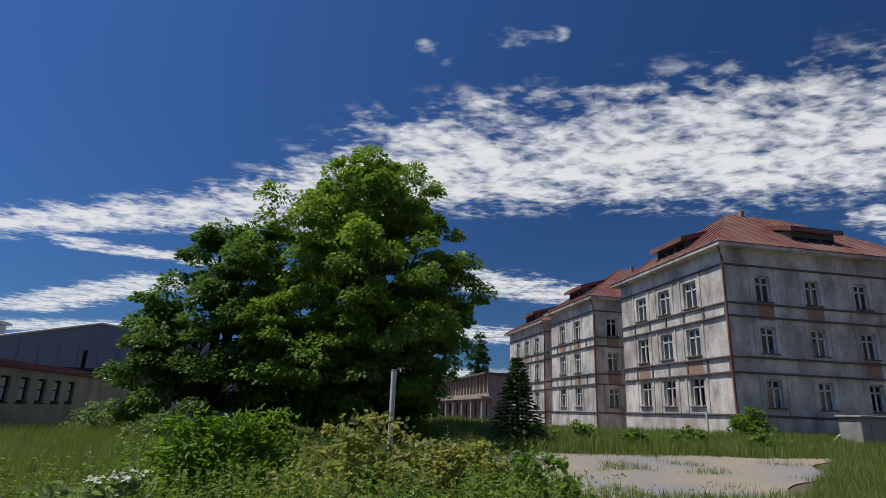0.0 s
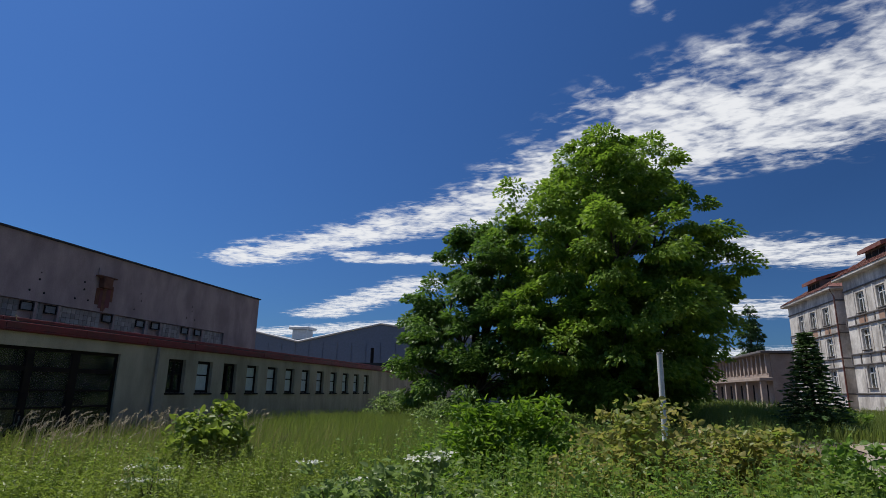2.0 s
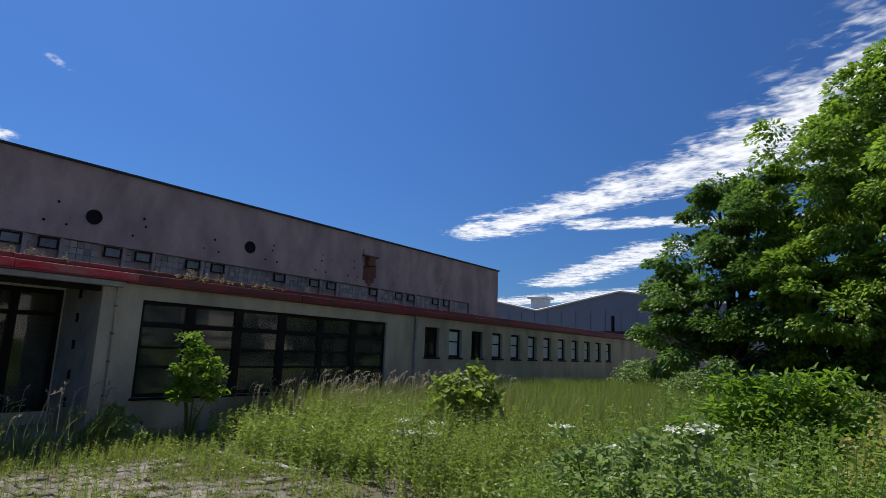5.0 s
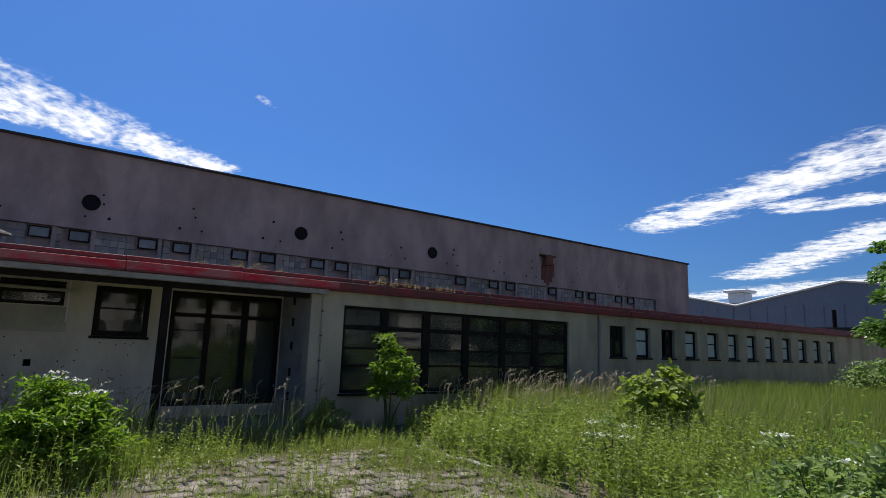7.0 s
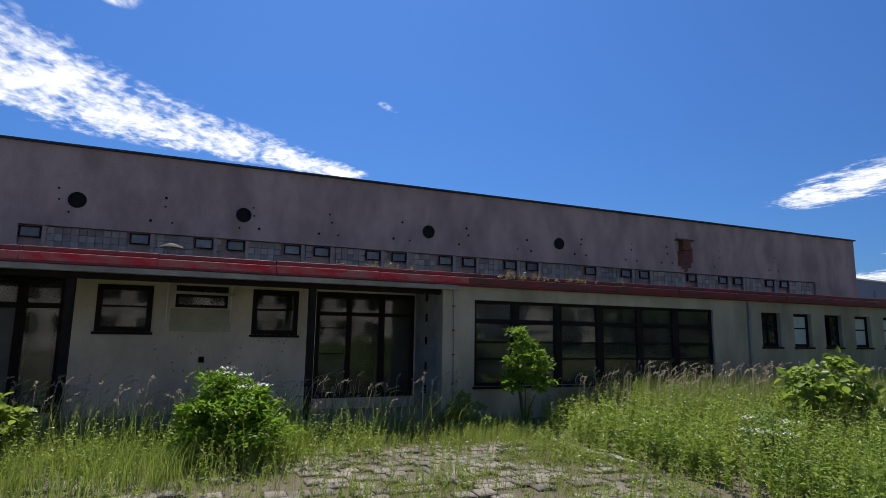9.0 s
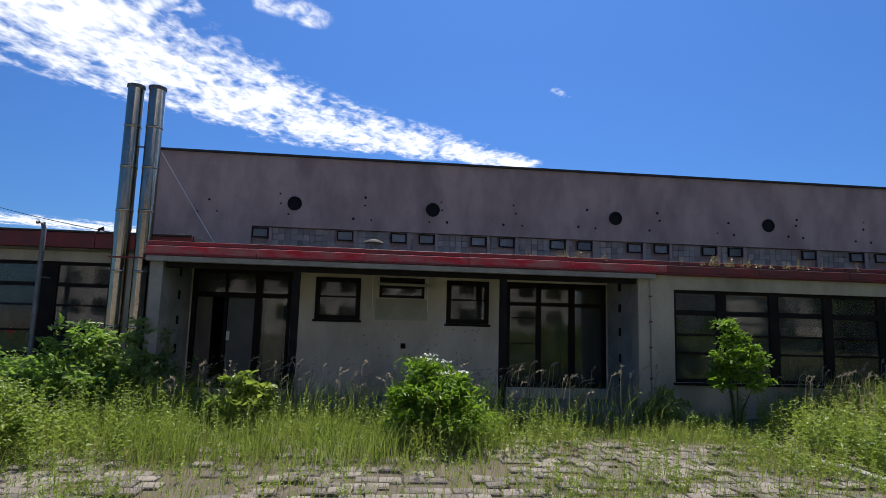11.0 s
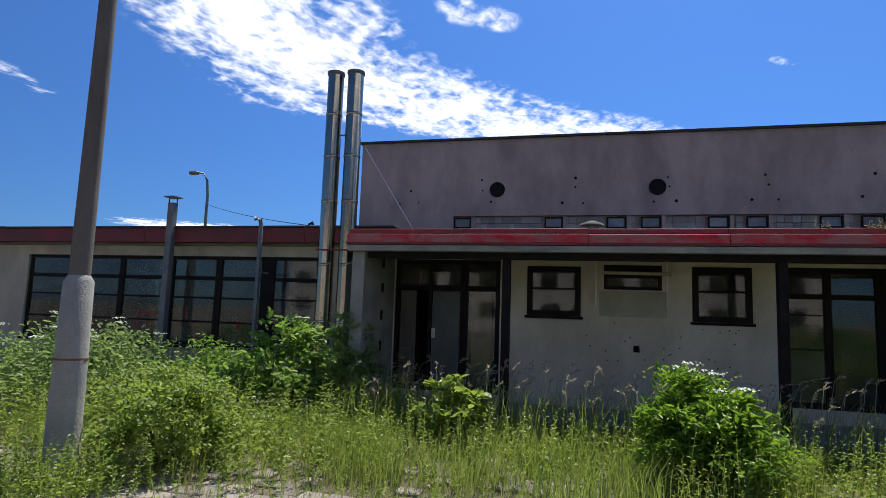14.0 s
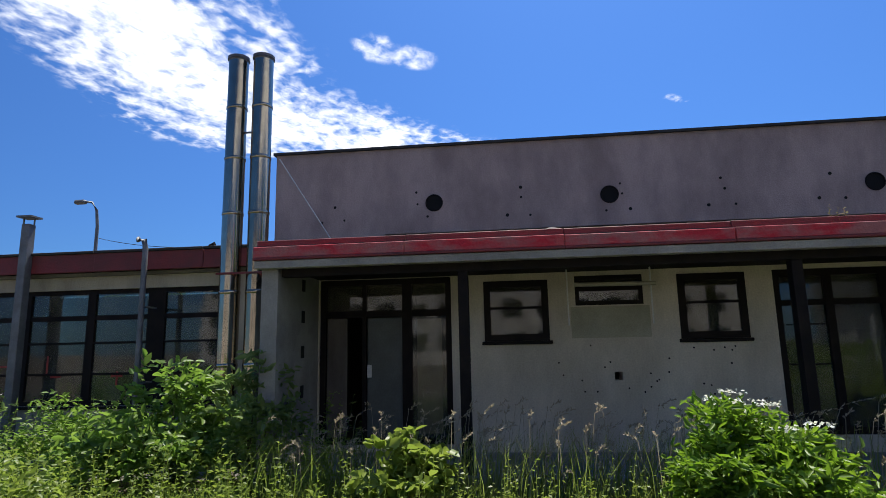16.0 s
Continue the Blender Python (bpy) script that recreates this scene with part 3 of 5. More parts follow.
part("rod", tube(bmesh.new(), [(-12.6, 0.55, 2.785), (-12.6, 0.55, 1.98)], [0.012, 0.012], 6), M_WHITE, pf)
cond = thing("drainpipe", "thin vertical conduit with clips on the wall", "pipe")
part("pipe", tube(bmesh.new(), [(-11.27, 4.88, 0.3), (-11.27, 4.88, 2.83)], [0.014, 0.014], 6), M_CONCRETE, cond)
for z in (0.8, 1.4, 1.9, 2.4):
    part("clip", boxed(-11.297, -11.25, 4.855, 4.905, z, z + 0.03), M_RUST, cond)
rnd = random.Random(4)
for k in range(26):
    u, z = rnd.uniform(-0.9, 1.9), rnd.uniform(0.95, 1.75)
    # flat black disc, painted as the shade of a small hole
    tagged(link("screw_hole", tube(bmesh.new(), [(-12.9, u, z), (-12.895, u, z)], [0.014, 0.014], 6), M_HOLE), "small dark fixing hole in render", "hole", group="fixing holes")
tagged(link("drainpipe", tube(bmesh.new(), [(-11.25, 13.6, 0.3), (-11.25, 13.6, 2.83)], [0.04, 0.04]), M_CONCRETE), "grey rain pipe down the pale wall", "pipe")

# ---- factory: tall hall ----
STRIP = [-4.39, -1.88, -0.26, 0.60, 2.21, 3.10, 4.73, 5.60, 7.25, 8.13, 9.75, 10.64, 13.2, 14.9, 15.8, 18.3, 20.05, 20.95, 22.9, 23.85]
VENTS = [-3.18, 1.0, 6.83, 12.0]
tagged(link("wall_upper", pierced(F_UPPER, -7.22, 29.1, 3.3, 6.62, 0.35, [(-4.40, 26.08, 3.7, 4.46)]), M_UPPER), "grey-brown rendered wall of the tall hall", "wall", kind="structure")
bm = bmesh.new()
box(bm, -40, -18.052, -7.22, -6.9, -0.1, 6.62)
box(bm, -40, -18.052, 28.8, 29.1, -0.1, 6.62)
box(bm, -40.3, -40, -7.22, 29.1, -0.1, 6.62)
box(bm, -18.05, -17.7, -7.22, 29.1, -0.1, 3.298)
tagged(link("wall_hall", bm, M_UPPER), "grey-brown rendered outer walls of the hall", "wall", kind="structure")
tagged(link("roof_hall", boxed(-40.3, -17.62, -7.28, 29.16, 6.62, 6.68), M_ROOFING), "flat dark-edged roof of the hall", "roof", kind="structure")
strip = thing("window_18", "long recessed band of glass blocks with small sashes", "window", kind="structure")
part("backing", boxed(-18.04, -17.86, -4.39, 26.07, 3.7, 4.46), M_UPPER, strip)
bm = bmesh.new()
y = -4.36
while y < 26.0:
    if not any(s - 0.08 < y + 0.09 < s + 0.56 for s in STRIP):
        for k in range(4):
            box(bm, -17.855, -17.80, y, y + 0.175, 3.72 + k * 0.182, 3.72 + k * 0.182 + 0.17)
    y += 0.185
part("glass_block", bm, M_BLOCK, strip, "square cloudy glass blocks").update_tag()
tagged(strip.children[-1], kind="stuff")
for s in STRIP:
    part("pier", boxed(-17.855, -17.74, s + 0.50, s + 0.60, 3.7, 4.455), M_UPPER, strip)
    f = bmesh.new()
    for a in ((s, s + 0.035, 4.13, 4.42), (s + 0.445, s + 0.48, 4.13, 4.42), (s + 0.035, s + 0.445, 4.13, 4.16), (s + 0.035, s + 0.445, 4.39, 4.42)):
        box(f, -17.80, -17.755, *a)
    sash = part("sash", f, M_DARK, strip)
    pn = part("pane", boxed(-17.79, -17.783, s + 0.034, s + 0.446, 4.159, 4.391), M_SASHPANE, sash)
for v in VENTS:
    vt = thing("vent", "round dark ventilation opening in the hall wall", "vent", "hall vents")
    # black disc on the wall gives the vent's inner shade by colour
    part("hole", tube(bmesh.new(), [(-17.699, v, 5.19), (-17.694, v, 5.19)], [0.19, 0.19], 24), M_HOLE, vt)
    bm = bmesh.new()
    n = 28
    ring = [[bm.verts.new((-17.69 + dx, v + r * math.cos(k * math.tau / n), 5.19 + r * math.sin(k * math.tau / n))) for k in range(n)] for dx, r in ((0, 0.215), (0.02, 0.21), (0.02, 0.19), (-0.004, 0.188))]
    for r0, r1 in zip(ring, ring[1:]):
        for k in range(n):
            bm.faces.new((r0[k], r0[(k + 1) % n], r1[(k + 1) % n], r1[k]))
    part("rim", bm, M_DARK, vt)
for u in (-5.67, -3.6, -1.1, 1.24, 3.55, 5.92, 8.25, 10.58, 12.98, 15.37, 17.2, 20.05, 23.37):
    for du, z in ((0.0, 5.45), (0.02, 5.2), (-0.31, 4.83), (0.24, 4.82)):
        du, z = du + rnd.uniform(-0.03, 0.03), z + rnd.uniform(-0.04, 0.04)
        if rnd.random() < 0.9:
            rad = rnd.uniform(0.026, 0.042)
            # each hole is a thin disc whose black stands for its shade
            tagged(link("wall_hole", tube(bmesh.new(), [(-17.7, u + du, z), (-17.692, u + du, z)], [rad, rad], 8), M_HOLE), "small dark hole in the grey render", "hole", group="render holes")
rb = thing("wall_box", "rusted steel bracket box with brown streaks below", "bracket")
part("box", boxed(-17.695, -17.45, 17.8, 18.25, 5.35, 5.75, 0.02), M_RUST, rb)
for k, (ya, yb, za, zb) in enumerate(((17.74, 17.92, 4.72, 5.34), (17.922, 18.06, 4.6, 5.34), (18.062, 18.22, 4.5, 5.34), (18.262, 18.44, 4.66, 5.62), (18.442, 18.56, 4.9, 5.5), (18.222, 18.26, 4.56, 5.34))):
    part("stain", boxed(-17.699, -17.692 + 0.001 * (k % 3), ya, yb, za, zb), M_RUST if k % 2 == 0 else M_REDDARK, rb, "brown rust streak")
part("bracket", boxed(-17.695, -17.5, 17.6, 18.5, 5.76, 5.81, 0.01), M_RUST, rb)
part("plate", boxed(-17.699, -17.66, 17.7, 18.4, 5.85, 6.1), M_UPPER, rb)
guy = thing("cable", "pale guy wire from hall corner to canopy", "cable")
part("wire", tube(bmesh.new(), [(-17.6, -7.1, 6.5), (-17.6, -5.62, 4.2), (-17.55, -5.2, 3.6)], [0.017] * 3, 5), M_WHITE, guy)
rv = thing("roof_vent", "small mushroom roof vent with dark cap", "vent")
part("pipe", tube(bmesh.new(), [(-14, -0.68, 3.25), (-14, -0.68, 3.62)], [0.09, 0.09]), M_GALV, rv)
part("cap", tube(bmesh.new(), [(-14, -0.68, 3.60), (-14, -0.68, 3.64), (-14, -0.68, 3.70)], [0.24, 0.22, 0.05], 14), M_POLE, rv)
tagged(link("roof_pipe", tube(bmesh.new(), [(-14.4, -7.1, 3.5), (-14.4, -7.1, 3.72), (-14.4, -7.0, 3.74)], [0.03, 0.03, 0.05], 8), M_DARK), "short dark roof vent pipe", "pipe")

# flues
for y0, zt in ((-5.95, 6.73), (-5.50, 6.72)):
    fe = thing("flue", "tall twin-wall polished steel chimney flue", "flue", "steel flues")
    for a, b in ((0.05, 1.5), (1.5, 2.65), (2.65, 3.95), (3.95, 4.9), (4.9, 5.8), (5.8, zt - 0.05)):
        part("section", tube(bmesh.new(), [(-13, y0, a + 0.012), (-13, y0, b - 0.012)], [0.165, 0.165], 28), M_STEEL, fe)
        part("clamp", tube(bmesh.new(), [(-13, y0, b - 0.03), (-13, y0, b - 0.02), (-13, y0, b + 0.02), (-13, y0, b + 0.03)], [0.166, 0.174, 0.174, 0.166], 28), M_STEEL if b < 6 else M_GALV, fe)
    part("cap", tube(bmesh.new(), [(-13, y0, zt - 0.05), (-13, y0, zt)], [0.185, 0.185], 28), M_GALV, fe)
    part("base", boxed(-13.22, -12.78, y0 - 0.2, y0 + 0.2, -0.1, 0.06), M_CONCRETE, fe)
brk = thing("flue_bracket", "thin steel straps tying both flues to the roof", "bracket")
part("strap", boxed(-12.84, -12.81, -6.1, -4.9, 2.93, 2.96), M_REDDARK, brk)
part("strap", boxed(-13.01, -12.99, -5.80, -5.65, 5.35, 5.38), M_GALV, brk)
pp = thing("vent_pipe", "grey square steel stove pipe with flat cap", "pipe")
part("pipe", boxed(-13.76, -13.60, -10.36, -10.2, 0.0, 4.12, 0.01), M_GALV, pp)
part("cap", boxed(-13.82, -13.54, -10.43, -10.13, 4.24, 4.27), M_GALV, pp)
for y in (-10.40, -10.18):
    part("strut", boxed(-13.69, -13.67, y, y + 0.02, 4.10, 4.24), M_GALV, pp)
p2 = thing("vent_pipe", "thin grey steel pipe bent at the top", "pipe")
part("pipe", tube(bmesh.new(), [(-13.5, -7.8, 0), (-13.5, -7.8, 3.55), (-13.5, -7.83, 3.68), (-13.5, -7.95, 3.71)], [0.05, 0.05, 0.05, 0.055]), M_GALV, p2)
for z in (1.2, 2.5):
    part("bracket", boxed(-13.9, -13.5, -7.82, -7.78, z, z + 0.03), M_GALV, p2)

# concrete lamp post
lp = thing("street_lamp", "weathered concrete lamp post with thick lower sleeve", "lamp post", at=(-7.0, -5.78, 0))
part("sleeve", tube(bmesh.new(), [(0, 0, -0.2), (0, 0, 1.1), (0, 0, 1.96), (0, 0, 2.02)], [0.165, 0.152, 0.138, 0.10], 20), M_CONCRETE, lp)
part("band", tube(bmesh.new(), [(0, 0, 1.18), (0, 0, 1.2)], [0.157, 0.157], 20), M_RUST, lp)
part("pole", tube(bmesh.new(), [(0, 0, 2.02), (0, 0, 8.2)], [0.10, 0.07], 20), M_POLE, lp, "dark brownish upper pole")
part("arm", tube(bmesh.new(), [(0, 0, 8.1), (0, 0, 8.8), (0.3, 0.1, 9.2), (1.0, 0.3, 9.3)], [0.04, 0.04, 0.04, 0.04]), M_GALV, lp)
part("head", boxed(0.9, 1.5, 0.2, 0.42, 9.24, 9.38, 0.04), M_GALV, lp)
# distant lamp beyond the roof
lx, ly = -26.7, -19.1
fl2 = thing("street_lamp", "distant grey street lamp with curved arm", "lamp post", at=(lx, ly, 0))
part("pole", tube(bmesh.new(), [(0, 0, 0), (0, 0, 7.2), (0.05, -0.05, 7.9), (0.1, -0.25, 8.25), (0.15, -0.6, 8.3)], [0.11, 0.07, 0.06, 0.05, 0.05]), M_GALV, fl2)
part("head", boxed(0.05, 0.3, -1.0, -0.5, 8.18, 8.36, 0.05), M_GALV, fl2)
cb = thing("cable", "dark overhead cable sagging to the roof", "cable")
pts = []
for k in range(13):
    f = k / 12
    pts.append((lx + (-14.2 - lx) * f, ly + (-6.5 - ly) * f, 6.7 + (3.6 - 6.7) * f - 0.5 * f * (1 - f)))
part("wire", tube(bmesh.new(), pts, [0.010] * 13, 5), M_DARK, cb)

# ---- apartment block: three wings with recessed links ----
def apartment_wing(y0, y1, x0, x1, cols, front_cols, ridge):
    """Three storeys on a brick plinth, ledges between storeys, hipped sheet roof with a dormer."""
    h = thing("apartment_building", "derelict three-storey block with peeling grey-white render", "building", "apartment wings")
    west, south = Face("x", x0, -1), Face("y", y0, -1)
    holes, fholes = [], []
    for z0 in (2.65, 5.42, 8.18):
        holes += [(u - 0.62, u + 0.62, z0, z0 + 1.55) for u in cols]
        fholes += [(u - 0.46, u + 0.46, z0, z0 + 1.42) for u in front_cols]
    part("wall", pierced(west, y0, y1, 0.3, 11.0, 0.4, holes), M_FACADE, h)
    part("wall", pierced(south, x0 + 0.4, x1, 0.3, 11.0, 0.4, fholes), M_FACADE, h, "grey streaked render in shade")
    part("wall", boxed(x0 + 0.4, x1, y1 - 0.4, y1, 0.3, 11.0), M_FACADE, h)
    part("wall", boxed(x1, x1 + 0.4, y0, y1, 0.3, 11.0), M_FACADE, h)
    # filler block; its dark colour stands for the unlit inside
    part("core", boxed(x0 + 1.6, x1 - 0.1, y0 + 1.6, y1 - 0.5, 0.3, 10.9), M_ROOM, h, "solid dark block standing for unlit rooms")
    part("plinth", west.box(bmesh.new(), y0 - 0.06, y1, 0.002, 0.07, 0.3, 2.15), M_FACADE, h)
    part("plinth", south.box(bmesh.new(), x0, x1, 0.002, 0.07, 0.3, 2.15), M_FACADE, h)
    for z, d in ((2.17, 0.16), (4.30, 0.12), (5.10, 0.12), (7.25, 0.12), (7.95, 0.10), (10.05, 0.10)):
        part("ledge", west.box(bmesh.new(), y0 - d, y1, 0.002, d, z, z + 0.1, 0.015), M_LEDGE, h)
        part("ledge", south.box(bmesh.new(), x0, x1, 0.002, d, z, z + 0.1, 0.015), M_LEDGE, h)
    rr = random.Random(int(y0 * 10))
    for face, us in ((west, cols), (south, front_cols)):
        for u in us:
            for z0 in (2.65, 5.42, 8.18):
                w, t = (0.62, 1.55) if face is west else (0.46, 1.42)
                win = part("window", face.box(bmesh.new(), u - w, u + w, -0.34, -0.30, z0, z0 + 0.05), M_WHITE, h)
                fb = bmesh.new()
                for a in ((u - w, u - w + 0.09, z0, z0 + t), (u + w - 0.09, u + w, z0, z0 + t), (u - 0.05, u + 0.05, z0, z0 + t), (u - w, u + w, z0 + t - 0.09, z0 + t), (u - w, u + w, z0 + t * 0.66, z0 + t * 0.66 + 0.08)):
                    face.box(fb, a[0], a[1], -0.22, -0.15, a[2], a[3])
                part("frame", fb, M_WHITE, win, "weathered white window frame")
                if rr.random() < 0.75:
                    part("pane", face.box(bmesh.new(), u - w + 0.09, u + w - 0.09, -0.20, -0.19, z0 + 0.05, z0 + t - 0.09), G_FAR, win)
                part("sill", face.box(bmesh.new(), u - w - 0.08, u + w + 0.08, -0.14, 0.12, z0 - 0.07, z0 - 0.002, 0.01), M_LEDGE, win)
                if rr.random() < 0.55 and z0 > 3:
                    part("brick_patch", face.box(bmesh.new(), u - w - 0.05, u + w + 0.05, 0.002, 0.012, z0 - 1.0, z0 - 0.12), M_BRICK, h, "bare orange brick under the window")
    # pilaster lines of the render
    for u in [y0 + 0.05 + k * (y1 - y0) / 6 for k in range(7)]:
        for za, zb in ((4.42, 5.08), (7.37, 7.93)):
            part("pilaster", west.box(bmesh.new(), u, u + 0.14, 0.002, 0.05, za, zb), M_LEDGE, h)
    # flat strips that frame each window and divide the storeys into panels
    for face, us, w in ((west, cols, 0.62), (south, front_cols, 0.46)):
        for u in us:
            for z0, z1 in ((2.28, 4.28), (5.22, 7.23), (8.07, 10.03)):
                for d in (-w - 0.42, w + 0.26):
                    part("pilaster", face.box(bmesh.new(), u + d, u + d + 0.16, 0.002, 0.045, z0, z1, 0.01), M_FACADE, h)
    # eaves and hipped roof
    ex0, ex1, ey0, ey1 = x0 - 0.6, x1 + 0.6, y0 - 0.6, y1 + 0.6
    part("eaves_board", boxed(ex0 + 0.05, ex1, ey0 + 0.05, ey1, 11.0, 11.22, 0.03), M_FACADE, h, "pale eaves board")
    bm = bmesh.new()
    ym = (y0 + y1) / 2
    rv = [bm.verts.new(p) for p in ((ex0, ey0, 11.225), (ex1, ey0, 11.225), (ex1, ey1, 11.225), (ex0, ey1, 11.225), (x0 + 5.0, ym, ridge), (x1 - 5.0, ym, ridge))]
    for f in ((0, 1, 5, 4), (2, 3, 4, 5), (3, 0, 4), (1, 2, 5), (3, 2, 1, 0)):
        bm.faces.new([rv[k] for k in f])
    part("roof", bm, M_TILEROOF, h, "rusty red sheet-metal hipped roof")
    # standing seams on the two visible slopes
    bm = bmesh.new()
    n = 16
    for k in range(1, n):
        f = k / n
        a = Vector((ex0, ey0 + (ey1 - ey0) * f, 11.25))
        top = Vector((x0 + 5.0, ym, ridge + 0.03))
        edge = 1 - abs(2 * f - 1)
        b = Vector((ex0 + (x0 + 5.0 - ex0) * edge, a.y, 11.25 + (ridge - 11.2) * edge))
        tube(bm, [a, b], [0.035, 0.035], 4)
    x = ex0 + 0.9
    while x < ex1:
        e = min(1.0, (x - ex0) / (x0 + 5.0 - ex0), (ex1 - x) / (ex1 - x1 + 5.0))
        tube(bm, [(x, ey0, 11.25), (x, ey0 + (ym - ey0) * e, 11.25 + (ridge - 11.2) * e)], [0.035, 0.035], 4)
        x += 0.75
    tagged(part("seam", bm, M_TILEROOF, h), kind="stuff")
    # dormers on the west hip and the south slope
    for kind in ("west", "south"):
        c = (x0 + 1.2, ym, 12.2) if kind == "west" else (x0 + 7.0, y0 + 1.6, 12.4)
        dorm = part("dormer", boxed(c[0] - 0.6, c[0] + 1.6, c[1] - 1.5, c[1] + 1.5, 11.5, 12.75) if kind == "west" else boxed(c[0] - 1.5, c[0] + 1.5, c[1] - 0.6, c[1] + 1.8, 11.6, 12.95), M_LEDGE, h, "dark roof dormer")
        bm = bmesh.new()
        if kind == "west":
            q = [(c[0] - 1.0, c[1] - 1.8, 12.5), (c[0] - 1.0, c[1] + 1.8, 12.5), (c[0] + 2.2, c[1] + 1.2, 13.5), (c[0] + 2.2, c[1] - 1.2, 13.5)]
        else:
            q = [(c[0] + 1.8, c[1] - 1.0, 12.7), (c[0] - 1.8, c[1] - 1.0, 12.7), (c[0] - 1.2, c[1] + 2.4, 13.8), (c[0] + 1.2, c[1] + 2.4, 13.8)]
        lo = [bm.verts.new(p) for p in q]
        hi = [bm.verts.new((p[0], p[1], p[2] + 0.3)) for p in q]
        bm.faces.new(hi)
        bm.faces.new(lo[::-1])
        for k in range(4):
            bm.faces.new((lo[k], lo[(k + 1) % 4], hi[(k + 1) % 4], hi[k]))
        part("dormer_roof", bm, M_TILEROOF, dorm)
        wf = Face("x", c[0] - 0.6, -1) if kind == "west" else Face("y", c[1] - 0.6, -1)
        um = c[1] if kind == "west" else c[0]
        for s in (-1.0, 0.0, 1.0):
            # black plate paints the unlit dormer opening
            part("dormer_window", wf.box(bmesh.new(), um + s - 0.4, um + s + 0.4, 0.004, 0.03, 11.75, 12.45), M_HOLE, dorm)
    part("chimney", boxed(x0 + 6, x0 + 6.25, ym - 0.12, ym + 0.12, ridge - 0.4, ridge + 0.35), M_BRICK, h)
    dp = part("downpipe", tube(bmesh.new(), [(x0 - 0.5, y0 - 0.4, 11.0), (x0 - 0.12, y0 - 0.12, 10.4), (x0 - 0.12, y0 - 0.12, 0.9)], [0.07, 0.07, 0.07], 8), M_TILEROOF, h, "rusty red downpipe at the corner")
    return h


w1 = apartment_wing(26.5, 37.6, 20.6, 35.0, [29.6, 32.3, 35.0], [22.95, 26.1, 29.3, 32.5], 15.3)
tagged(w1, "derelict three-storey block with peeling render and rusty roof")
apartment_wing(42.4, 51.5, 20.8, 35.0, [45.8, 48.9], [22.3, 25.3], 15.0)
apartment_wing(55.5, 67.0, 21.7, 35.5, [57.8, 60.8, 63.8], [23.3, 26.5], 14.6)
lk = thing("apartment_link", "recessed grey link between the apartment wings", "building")
for a, b in ((37.62, 42.38), (51.52, 55.48)):
    part("wall", boxed(24.5, 33, a, b, 0.3, 10.6), M_FACADE, lk)
    part("roof", boxed(24.0, 33.4, a, b, 10.6, 10.8), M_TILEROOF, lk)
# stair rail and transformer box before the block
rail = thing("railing", "pale steel stair railing by the block", "railing")
part("handrail", tube(bmesh.new(), [(23.6, 24.0, 1.2), (26.4, 25.0, 2.35), (28.6, 25.0, 2.35)], [0.035] * 3, 6), M_WHITE, rail)
for p in ((24.5, 24.3, 1.55), (26.4, 25.0, 2.35), (28.4, 25.0, 2.35)):
    part("baluster", tube(bmesh.new(), [(p[0], p[1], 0.6), p], [0.025, 0.025], 6), M_WHITE, rail)
cab = thing("utility_cabinet", "pale concrete utility cabinet with a red sign", "cabinet")
part("body", boxed(23.8, 26.6, 22.6, 23.8, 0.6, 2.25, 0.03), M_CONCRETE, cab)
part("lid", boxed(23.7, 26.7, 22.5, 23.9, 2.255, 2.36, 0.02), M_CONCRETE, cab)
part("sign", boxed(24.9, 25.12, 22.585, 22.597, 1.5, 1.8), M_RAIL, cab, "small red warning sign")
part("door", boxed(24.3, 25.6, 22.57, 22.597, 0.8, 2.1, 0.01), M_CONCRETE, cab)
post = thing("post", "white-painted steel post standing in the brambles", "post", at=(1.39, 11.9, 0))
part("tube", tube(bmesh.new(), [(0, 0, 0), (0.0, 0, 2.62)], [0.055, 0.055], 14), M_WHITE, post)
part("cap", tube(bmesh.new(), [(0, 0, 2.622), (0.0, 0, 2.65)], [0.06, 0.05], 14), M_GALV, post)
mk = thing("post", "thin pale marker post on the bank", "post")
part("tube", tube(bmesh.new(), [(17.2, 24.2, 0.6), (17.2, 24.2, 2.3)], [0.05, 0.05], 10), M_WHITE, mk)

# ---- far low building, hall and poplar ----
far = thing("low_building", "two-storey pale building with a colonnade, in ruins", "building")
fw = Face("x", 22.0, -1)
part("wall", boxed(22.4, 34, 77.0, 118, 0.2, 6.9), M_FARWALL, far)
part("roof", boxed(21.2, 34.5, 76.5, 118.5, 6.95, 7.25, 0.05), M_LEDGE, far)
part("ledge", boxed(20.9, 22.38, 76.9, 118, 3.7, 4.1, 0.04), M_FARWALL, far)
part("wall", boxed(22.0, 22.38, 77.0, 118, 4.1, 4.6), M_FARWALL, far)
for k in range(21):
    y = 77.2 + 1.95 * k
    part("pillar", boxed(21.9, 22.38, y, y + 0.55, 4.62, 6.94), M_FARWALL, far)
    if k < 20:
        # open windows are black plates, their inner shade in the colour
        part("window", boxed(22.30, 22.39, y + 0.6, y + 1.9, 4.7, 6.8), M_BRICK if k % 5 == 3 else M_HOLE, far)
    if k % 3 == 0:
        part("column", boxed(21.1, 21.7, y, y + 0.6, 0.2, 3.68), M_FARWALL, far)
    if k % 3 == 1:
        # doorway shade is painted as a black plate too
        part("doorway", boxed(22.30, 22.39, y, y + 1.6, 0.3, 3.3), M_HOLE, far)
hall = thing("factory_hall", "big blue-grey clad hall with twin gables", "building")
bm = bmesh.new()
